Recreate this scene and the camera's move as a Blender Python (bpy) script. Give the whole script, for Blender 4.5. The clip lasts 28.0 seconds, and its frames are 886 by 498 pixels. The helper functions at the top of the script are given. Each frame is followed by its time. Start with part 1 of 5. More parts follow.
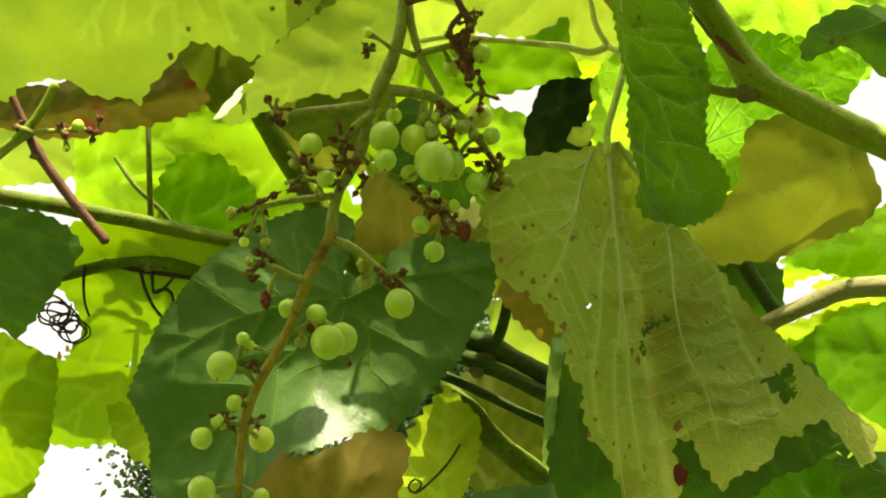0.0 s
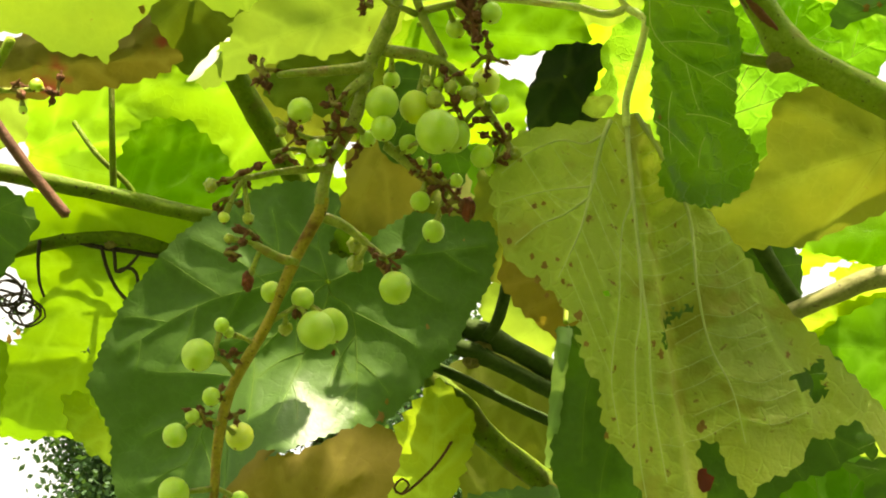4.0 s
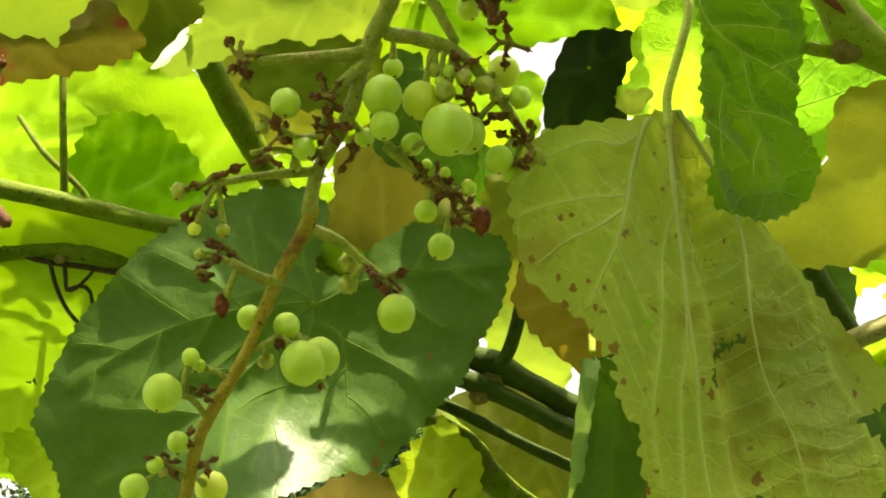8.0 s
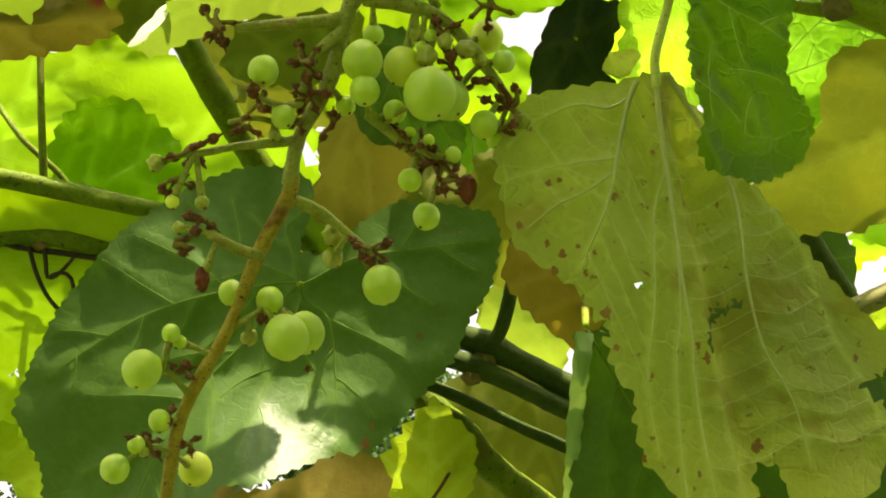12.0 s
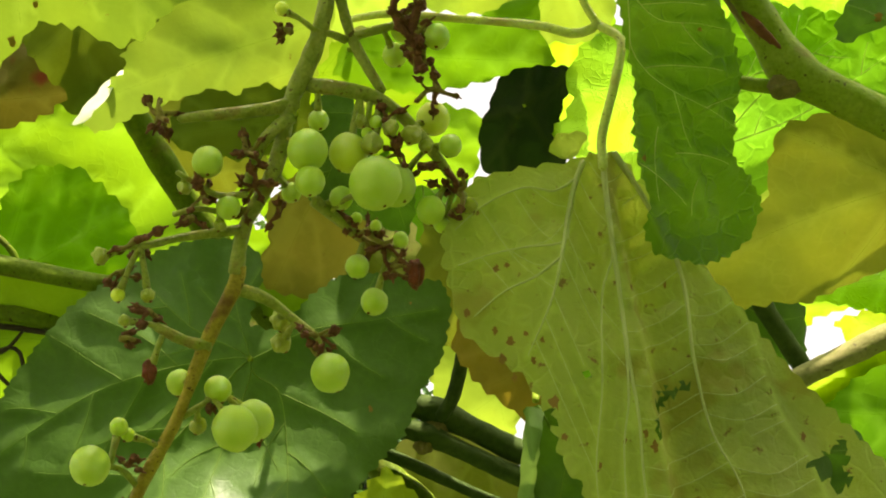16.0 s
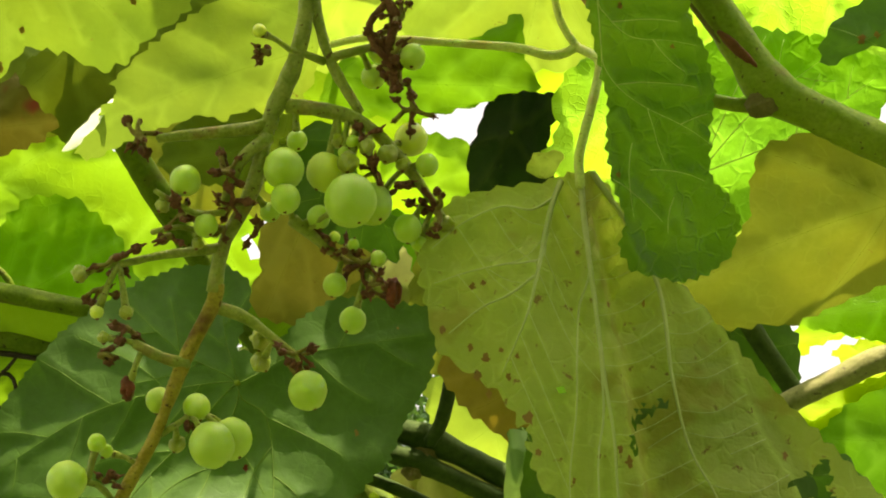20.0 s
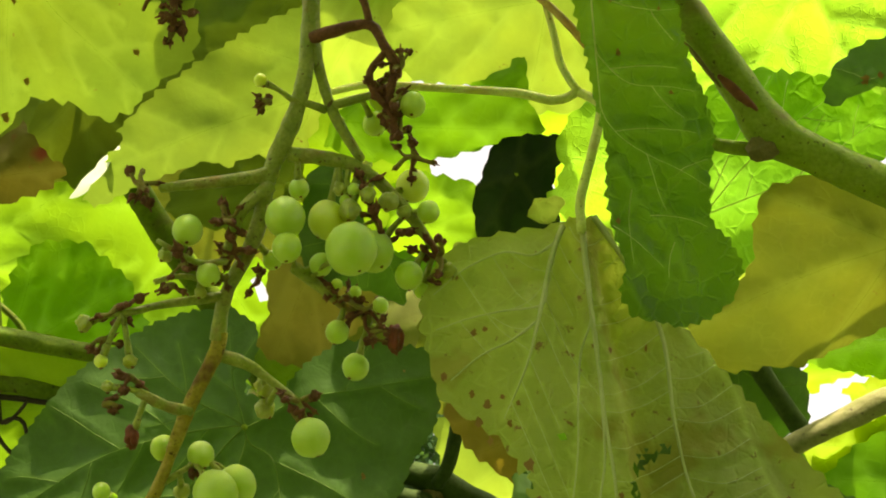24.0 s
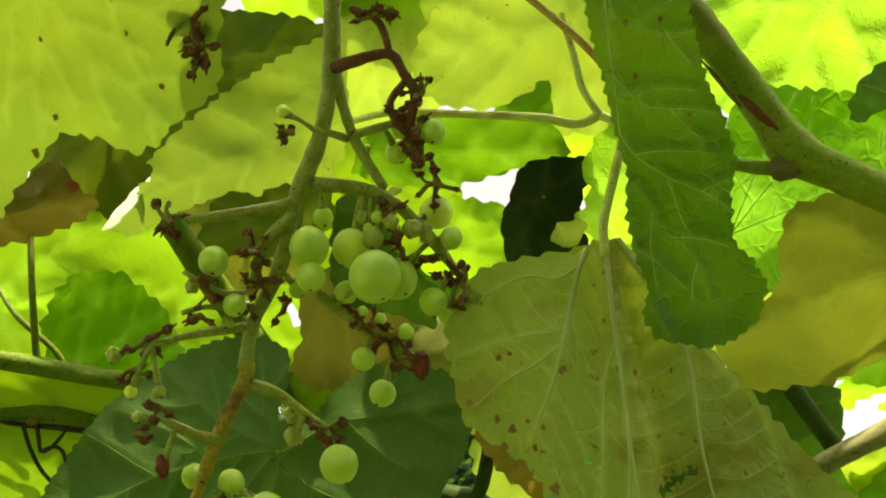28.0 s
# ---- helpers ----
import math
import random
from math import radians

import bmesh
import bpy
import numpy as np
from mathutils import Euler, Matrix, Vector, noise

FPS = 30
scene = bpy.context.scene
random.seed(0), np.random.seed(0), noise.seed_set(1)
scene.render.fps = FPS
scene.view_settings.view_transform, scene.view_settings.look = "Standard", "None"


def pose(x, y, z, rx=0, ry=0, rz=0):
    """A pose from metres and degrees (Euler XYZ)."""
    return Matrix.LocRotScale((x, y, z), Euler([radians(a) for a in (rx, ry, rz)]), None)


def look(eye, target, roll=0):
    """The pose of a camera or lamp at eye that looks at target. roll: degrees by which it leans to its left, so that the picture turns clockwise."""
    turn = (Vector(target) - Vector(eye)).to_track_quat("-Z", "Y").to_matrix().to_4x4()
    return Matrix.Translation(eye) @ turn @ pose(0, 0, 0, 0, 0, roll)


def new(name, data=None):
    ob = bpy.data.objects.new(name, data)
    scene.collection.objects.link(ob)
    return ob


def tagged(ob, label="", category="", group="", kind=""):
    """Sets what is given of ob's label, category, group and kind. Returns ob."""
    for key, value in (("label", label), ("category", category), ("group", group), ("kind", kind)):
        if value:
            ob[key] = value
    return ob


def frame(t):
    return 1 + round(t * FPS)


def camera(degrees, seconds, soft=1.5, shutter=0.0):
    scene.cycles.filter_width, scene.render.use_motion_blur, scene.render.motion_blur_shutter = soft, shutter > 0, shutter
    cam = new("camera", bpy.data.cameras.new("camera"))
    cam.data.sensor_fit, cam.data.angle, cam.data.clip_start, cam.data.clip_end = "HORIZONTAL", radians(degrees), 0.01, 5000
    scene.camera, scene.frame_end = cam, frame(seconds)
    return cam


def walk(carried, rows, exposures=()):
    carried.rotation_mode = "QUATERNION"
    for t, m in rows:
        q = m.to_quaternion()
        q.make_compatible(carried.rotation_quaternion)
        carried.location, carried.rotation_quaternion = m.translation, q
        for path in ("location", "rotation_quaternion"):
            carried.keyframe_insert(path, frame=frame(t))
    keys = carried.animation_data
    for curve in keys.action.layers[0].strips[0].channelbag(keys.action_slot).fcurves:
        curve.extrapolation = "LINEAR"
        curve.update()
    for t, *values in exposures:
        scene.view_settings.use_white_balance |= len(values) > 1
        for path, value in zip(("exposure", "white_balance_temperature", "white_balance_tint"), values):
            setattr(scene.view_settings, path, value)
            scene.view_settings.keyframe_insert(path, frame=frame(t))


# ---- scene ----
from mathutils.geometry import delaunay_2d_cdt

# ---------------------------------------------------------------- camera and walk
# The vine is laid out in centimetres on an upright sheet that leans with the view: u to the right, v up, w away from the eye.
SHEET = pose(0, 0, 1.75, 112, 0, 0)
cam = camera(30, 28.0, soft=2.0)
# seconds, u, v, w of the eye, pitch, yaw, roll in degrees
PATH = [
    (0, 1.298, -0.051, -47.989, -0.844, 2.491, -0.346), (0.5, 0.900, 0.346, -48.117, -1.213, 2.096, -0.393),
    (1, 0.541, 0.530, -47.867, -1.370, 1.724, -0.548), (1.5, 0.205, 0.551, -47.460, -1.537, 1.328, -0.655),
    (2, 0.067, 0.330, -47.110, -1.544, 1.086, -0.786), (2.5, -0.087, 0.120, -46.505, -1.528, 0.836, -0.956),
    (3, -0.319, -0.074, -45.598, -1.486, 0.532, -1.073), (3.5, -0.558, -0.185, -44.579, -1.480, 0.251, -1.115),
    (5.5, -2.028, 0.295, -39.794, -2.325, -1.327, -1.511), (6, -1.594, 0.328, -38.531, -2.133, -0.664, -1.700),
    (6.5, -1.123, 1.045, -37.555, -2.843, 0.068, -1.741), (7, -1.272, 0.580, -37.217, -2.022, -0.176, -1.757),
    (7.5, -1.902, 0.418, -37.046, -1.835, -1.209, -1.679), (8, -2.024, 0.057, -36.866, -1.465, -1.517, -1.551),
    (8.5, -2.107, -0.430, -36.742, -0.901, -1.774, -1.322), (9, -2.343, -0.984, -36.676, -0.262, -2.257, -1.190),
    (9.5, -1.339, -0.942, -36.430, -0.454, -0.919, -1.093), (10, -0.655, -1.292, -36.154, -0.058, 0.045, -1.230),
    (10.5, -1.743, -1.698, -36.285, 0.405, -1.475, -0.996), (11, -2.616, -1.207, -36.294, -0.425, -2.647, -0.461),
    (11.5, -2.123, -1.789, -36.018, 0.389, -1.975, -0.408), (12, -1.495, -1.528, -35.940, -0.056, -1.227, -0.266),
    (12.5, -1.098, -1.642, -35.963, 0.062, -0.914, -0.111), (14.5, 0.162, -0.293, -35.930, -1.007, -0.571, 0.155),
    (15, -0.927, -0.365, -35.825, -0.250, -2.187, 0.423), (15.5, -1.609, 0.522, -35.769, -0.951, -3.204, 0.439),
    (16, -1.063, 1.462, -35.842, -1.835, -2.361, 0.394), (16.5, -0.742, 0.975, -35.887, -0.853, -1.851, 0.558),
    (17, -1.121, 0.038, -35.855, 0.584, -2.402, 0.706), (17.5, -1.509, 0.253, -35.792, 0.244, -3.012, 0.707),
    (18, -0.139, 0.009, -35.921, 0.624, -1.037, 0.742), (18.5, 0.911, -0.219, -35.964, 0.980, 0.340, 0.739),
    (19, 0.857, -0.141, -36.033, 0.880, 0.005, 0.712), (19.5, 1.164, -0.473, -36.043, 1.550, 0.358, 0.728),
    (20, 0.910, 0.074, -36.094, 0.990, -0.035, 0.627), (20.5, 0.926, 0.168, -36.117, 1.128, 0.004, 0.609),
    (21, 0.472, 0.371, -36.155, 1.095, -0.671, 0.610), (21.5, -0.497, 0.993, -36.083, 0.443, -2.132, 0.574),
    (22, -1.282, 1.219, -35.958, 0.367, -3.312, 0.547), (22.5, -0.911, 1.431, -36.118, 0.335, -2.745, 0.449),
    (24.5, 2.451, -0.087, -36.373, 3.013, 2.334, 1.224), (25, 3.107, -1.193, -36.019, 4.642, 3.158, 1.214),
    (25.5, 4.093, -0.896, -36.227, 4.061, 4.345, 1.157), (26, 3.508, -0.283, -36.286, 3.101, 3.339, 1.948),
    (26.5, 4.221, 0.922, -36.279, 1.469, 4.633, 1.673), (27, 4.598, 1.592, -36.160, 0.667, 5.625, 1.869),
    (27.5, 4.051, 0.865, -36.286, 2.022, 5.297, 2.055), (28, 2.740, 1.176, -36.446, 1.782, 3.636, 2.084),
]


def eye_pose(u, v, w, pitch, yaw, roll):
    turn = Matrix.Rotation(radians(yaw), 4, "Y") @ Matrix.Rotation(radians(pitch), 4, "X") @ Matrix.Rotation(radians(-roll), 4, "Z")
    return SHEET @ Matrix.Translation((u / 100, v / 100, -w / 100)) @ turn


walk(cam, [(t, eye_pose(*row)) for t, *row in PATH],
     exposures=[(0, 1.72, 8300, 6), (1, 1.93, 8300, 6), (3, 2.08, 8300, 6), (7, 2.10, 8300, 11), (10, 1.90, 8300, 11), (12, 1.87, 8300, 11), (16, 1.85, 7900, 12), (22, 1.82, 7900, 12), (25, 1.74, 7900, 12), (26, 1.84, 7900, 12), (27, 1.66, 7900, 11), (28, 1.62, 7900, 9)])

# ---------------------------------------------------------------- world and sun
SUN_UP, SUN_TURN = 69, 145
world = bpy.data.worlds.new("world")
scene.world = world
world.use_nodes = True
sky = world.node_tree.nodes.new("ShaderNodeTexSky")
sky.sky_type, sky.sun_disc = "NISHITA", False
sky.sun_elevation, sky.sun_rotation = radians(SUN_UP), radians(SUN_TURN)
sky.air_density, sky.dust_density, sky.ozone_density = 0.7, 6.0, 1.0
back = world.node_tree.nodes["Background"]
back.inputs["Strength"].default_value = 0.15
haze = world.node_tree.nodes.new("ShaderNodeHueSaturation")
haze.inputs["Saturation"].default_value = 0.25
world.node_tree.links.new(sky.outputs["Color"], haze.inputs["Color"])
world.node_tree.links.new(haze.outputs["Color"], back.inputs["Color"])
sun = new("sun", bpy.data.lights.new("sun", "SUN"))
sun.data.energy, sun.data.angle, sun.data.color = 4.0, radians(0.55), (1.0, 0.95, 0.86)
ca, sa = math.cos(radians(SUN_UP)), math.sin(radians(SUN_UP))
sun.matrix_world = look((ca * math.sin(radians(SUN_TURN)) * 30, ca * math.cos(radians(SUN_TURN)) * 30, sa * 30), (0, 0, 0))


# ---------------------------------------------------------------- materials
class Nodes:
    """A small writer of node trees."""

    def __init__(self, name):
        self.m = bpy.data.materials.new(name)
        self.m.use_nodes = True
        self.t = self.m.node_tree
        self.t.nodes.clear()
        self.out = self.t.nodes.new("ShaderNodeOutputMaterial")
        self.place = self.add("ShaderNodeTexCoord").outputs["Object"]

    def add(self, kind, **values):
        n = self.t.nodes.new(kind)
        for k, v in values.items():
            self.put(n.inputs[k.replace("_", " ")], v)
        return n

    def put(self, socket, v):
        if isinstance(v, bpy.types.NodeSocket):
            self.t.links.new(v, socket)
        elif isinstance(v, tuple) and len(v) == 3:
            socket.default_value = (*v, 1)
        else:
            socket.default_value = v

    def noise(self, scale, detail=3.0, rough=0.55):
        return self.add("ShaderNodeTexNoise", Vector=self.place, Scale=scale, Detail=detail, Roughness=rough).outputs["Fac"]

    def net(self, scale, low, high):
        """Fine lines between irregular cells: 1 on the line, 0 inside the cell."""
        v = self.add("ShaderNodeTexVoronoi", Vector=self.warp(0.0016, 260), Scale=scale)
        v.feature = "DISTANCE_TO_EDGE"
        return self.ramp(v.outputs["Distance"], low, high, 1, 0)

    def warp(self, amount, scale):
        n = self.add("ShaderNodeTexNoise", Vector=self.place, Scale=scale, Detail=2.0)
        o = self.t.nodes.new("ShaderNodeVectorMath")
        o.operation = "MULTIPLY_ADD"
        self.put(o.inputs[0], n.outputs["Color"])
        o.inputs[1].default_value = (amount,) * 3
        self.put(o.inputs[2], self.place)
        return o.outputs[0]

    def ramp(self, fac, a, b, lo=0.0, hi=1.0):
        return self.add("ShaderNodeMapRange", Value=fac, From_Min=a, From_Max=b, To_Min=lo, To_Max=hi).outputs["Result"]

    def mix(self, fac, a, b):
        n = self.t.nodes.new("ShaderNodeMix")
        n.data_type = "RGBA"
        self.put(n.inputs[0], fac)
        self.put(n.inputs[6], a)
        self.put(n.inputs[7], b)
        return n.outputs[2]

    def bump(self, height, strength, distance):
        return self.add("ShaderNodeBump", Height=height, Strength=strength, Distance=distance).outputs["Normal"]

    def random(self):
        return self.add("ShaderNodeObjectInfo").outputs["Random"]

    def done(self, shader):
        self.t.links.new(shader, self.out.inputs["Surface"])
        return self.m


def leaf_material(name, face, alt, glow, through_part, rough=0.5, spots=0.0, spot_colour=(0.16, 0.06, 0.02), net=0.3, stain=None, cells=260, gloss=0.15, relief_by=0.25):
    """A leaf: a waxy face over a thin blade that lets light through, with a net of fine veins."""
    n = Nodes(name)
    large, small = n.noise(28, 3), n.noise(420, 3)
    gaps = n.ramp(n.noise(150, 2), 0.38, 0.6)
    lines = n.add("ShaderNodeMath")
    lines.operation = "MULTIPLY"
    n.put(lines.inputs[0], n.net(cells, 0.0, 0.1))
    n.put(lines.inputs[1], gaps)
    lines = lines.outputs[0]
    colour = n.mix(n.ramp(large, 0.35, 0.68), face, alt)
    colour = n.mix(n.ramp(small, 0.35, 0.75, 0, 0.35), colour, tuple(c * 0.62 for c in face))
    colour = n.mix(n.ramp(lines, 0, 1, 0, net), colour, tuple(min(1, c * 1.7 + 0.01) for c in face))
    rib = n.add("ShaderNodeAttribute")
    rib.attribute_name = "rib"
    rib = rib.outputs["Fac"]
    colour = n.mix(n.ramp(rib, 0.25, 1, 0, 0.7), colour, tuple(min(1, c * 1.5 + 0.02 * f) for c, f in zip(face, (1, 1, 0.4))))
    light = n.mix(n.ramp(large, 0.3, 0.7), tuple(c * f for c, f in zip(glow, (0.80, 0.86, 0.85))), tuple(c * f for c, f in zip(glow, (1.32, 1.14, 0.8))))
    light = n.mix(n.ramp(n.noise(90, 3, 0.6), 0.42, 0.7, 0, 0.4), light, tuple(c * 0.72 for c in glow))
    light = n.mix(n.ramp(lines, 0, 1, 0, net * 0.8), light, tuple(min(1, c * 1.2 + 0.05 * f) for c, f in zip(glow, (1, 1, 0.3))))
    light = n.mix(n.ramp(rib, 0.25, 1, 0, 0.6 if net > 0.17 else 0.22), light, tuple(min(1, c * 1.25 + 0.06 * f) for c, f in zip(glow, (1, 1, 0.3))))
    light = n.mix(n.ramp(n.random(), 0, 1, 0, 0.35), light, tuple(c * 0.7 for c in glow))
    if spots:
        at = n.ramp(n.noise(300, 4, 0.65), 0.72 - 0.10 * spots, 0.78 - 0.10 * spots)
        colour, light = n.mix(at, colour, spot_colour), n.mix(at, light, tuple(c * 0.8 for c in spot_colour))
    if stain:
        at = n.ramp(n.noise(48, 3, 0.6), 0.56, 0.64)
        colour, light = n.mix(at, colour, stain), n.mix(at, light, stain)
    relief = n.add("ShaderNodeMath", **{})
    relief.operation = "ADD"
    n.put(relief.inputs[0], n.ramp(lines, 0, 1, 0.0, -1.6 * net))
    n.put(relief.inputs[1], small)
    normal = n.bump(relief.outputs[0], relief_by, 0.0003 if relief_by < 0.5 else 0.0006)
    skin = n.add("ShaderNodeBsdfPrincipled", Base_Color=colour, Roughness=rough, Normal=normal)
    skin.inputs["Specular IOR Level"].default_value = gloss
    thin = n.add("ShaderNodeBsdfTranslucent", Color=light, Normal=normal)
    both = n.add("ShaderNodeMixShader", Fac=through_part)
    n.t.links.new(skin.outputs[0], both.inputs[1])
    n.t.links.new(thin.outputs[0], both.inputs[2])
    return n.done(both.outputs[0])


def vein_material(name, colour):
    """A juicy, half clear leaf vein."""
    n = Nodes(name)
    clear = n.add("ShaderNodeBsdfTransparent", Color=(0.96, 0.98, 0.85))
    flesh = n.add("ShaderNodeBsdfTranslucent", Color=n.mix(n.noise(300), colour, tuple(c * 0.8 for c in colour)))
    both = n.add("ShaderNodeMixShader", Fac=0.08)
    n.t.links.new(clear.outputs[0], both.inputs[1])
    n.t.links.new(flesh.outputs[0], both.inputs[2])
    return n.done(both.outputs[0])


def plain_material(name, a, b, rough=0.6, scale=300, bump=0.3, gloss=0.2, fleck=None, soft=0.0):
    """Wood, stalk, bark: two tones, flecks of a third at two sizes, fine relief; soft lets a little light into green stalks."""
    n = Nodes(name)
    colour = n.mix(n.ramp(n.noise(scale, 4), 0.35, 0.65), a, b)
    colour = n.mix(n.ramp(n.noise(scale * 5, 3), 0.4, 0.7, 0, 0.45), colour, tuple(c * 0.55 for c in a))
    if fleck:
        colour = n.mix(n.ramp(n.noise(scale * 0.35, 3), 0.56, 0.66, 0, 0.8), colour, fleck)
        colour = n.mix(n.ramp(n.noise(scale * 3.1, 2), 0.66, 0.70), colour, tuple(c * 0.45 for c in fleck))
    p = n.add("ShaderNodeBsdfPrincipled", Base_Color=colour, Roughness=rough, Normal=n.bump(n.noise(scale * 3, 4), bump, 0.0007))
    p.inputs["Specular IOR Level"].default_value = gloss
    if soft:
        p.inputs["Subsurface Weight"].default_value = soft
        p.inputs["Subsurface Radius"].default_value = (0.8, 1.0, 0.2)
        p.inputs["Subsurface Scale"].default_value = 0.002
    return n.done(p.outputs[0])


def berry_material(name, a, b):
    n = Nodes(name)
    bloom = n.noise(330, 4)
    colour = n.mix(n.ramp(n.noise(120, 2), 0.35, 0.65), a, b)
    colour = n.mix(n.ramp(bloom, 0.5, 0.8, 0, 0.25), colour, (0.55, 0.65, 0.3))
    p = n.add("ShaderNodeBsdfPrincipled", Base_Color=colour, Roughness=n.ramp(bloom, 0.3, 0.7, 0.3, 0.55),
              Normal=n.bump(n.noise(900, 2), 0.1, 0.0003))
    p.inputs["Subsurface Weight"].default_value = 0.75
    p.inputs["Subsurface Radius"].default_value = (0.9, 1.0, 0.25)
    p.inputs["Subsurface Scale"].default_value = 0.0035
    return n.done(p.outputs[0])


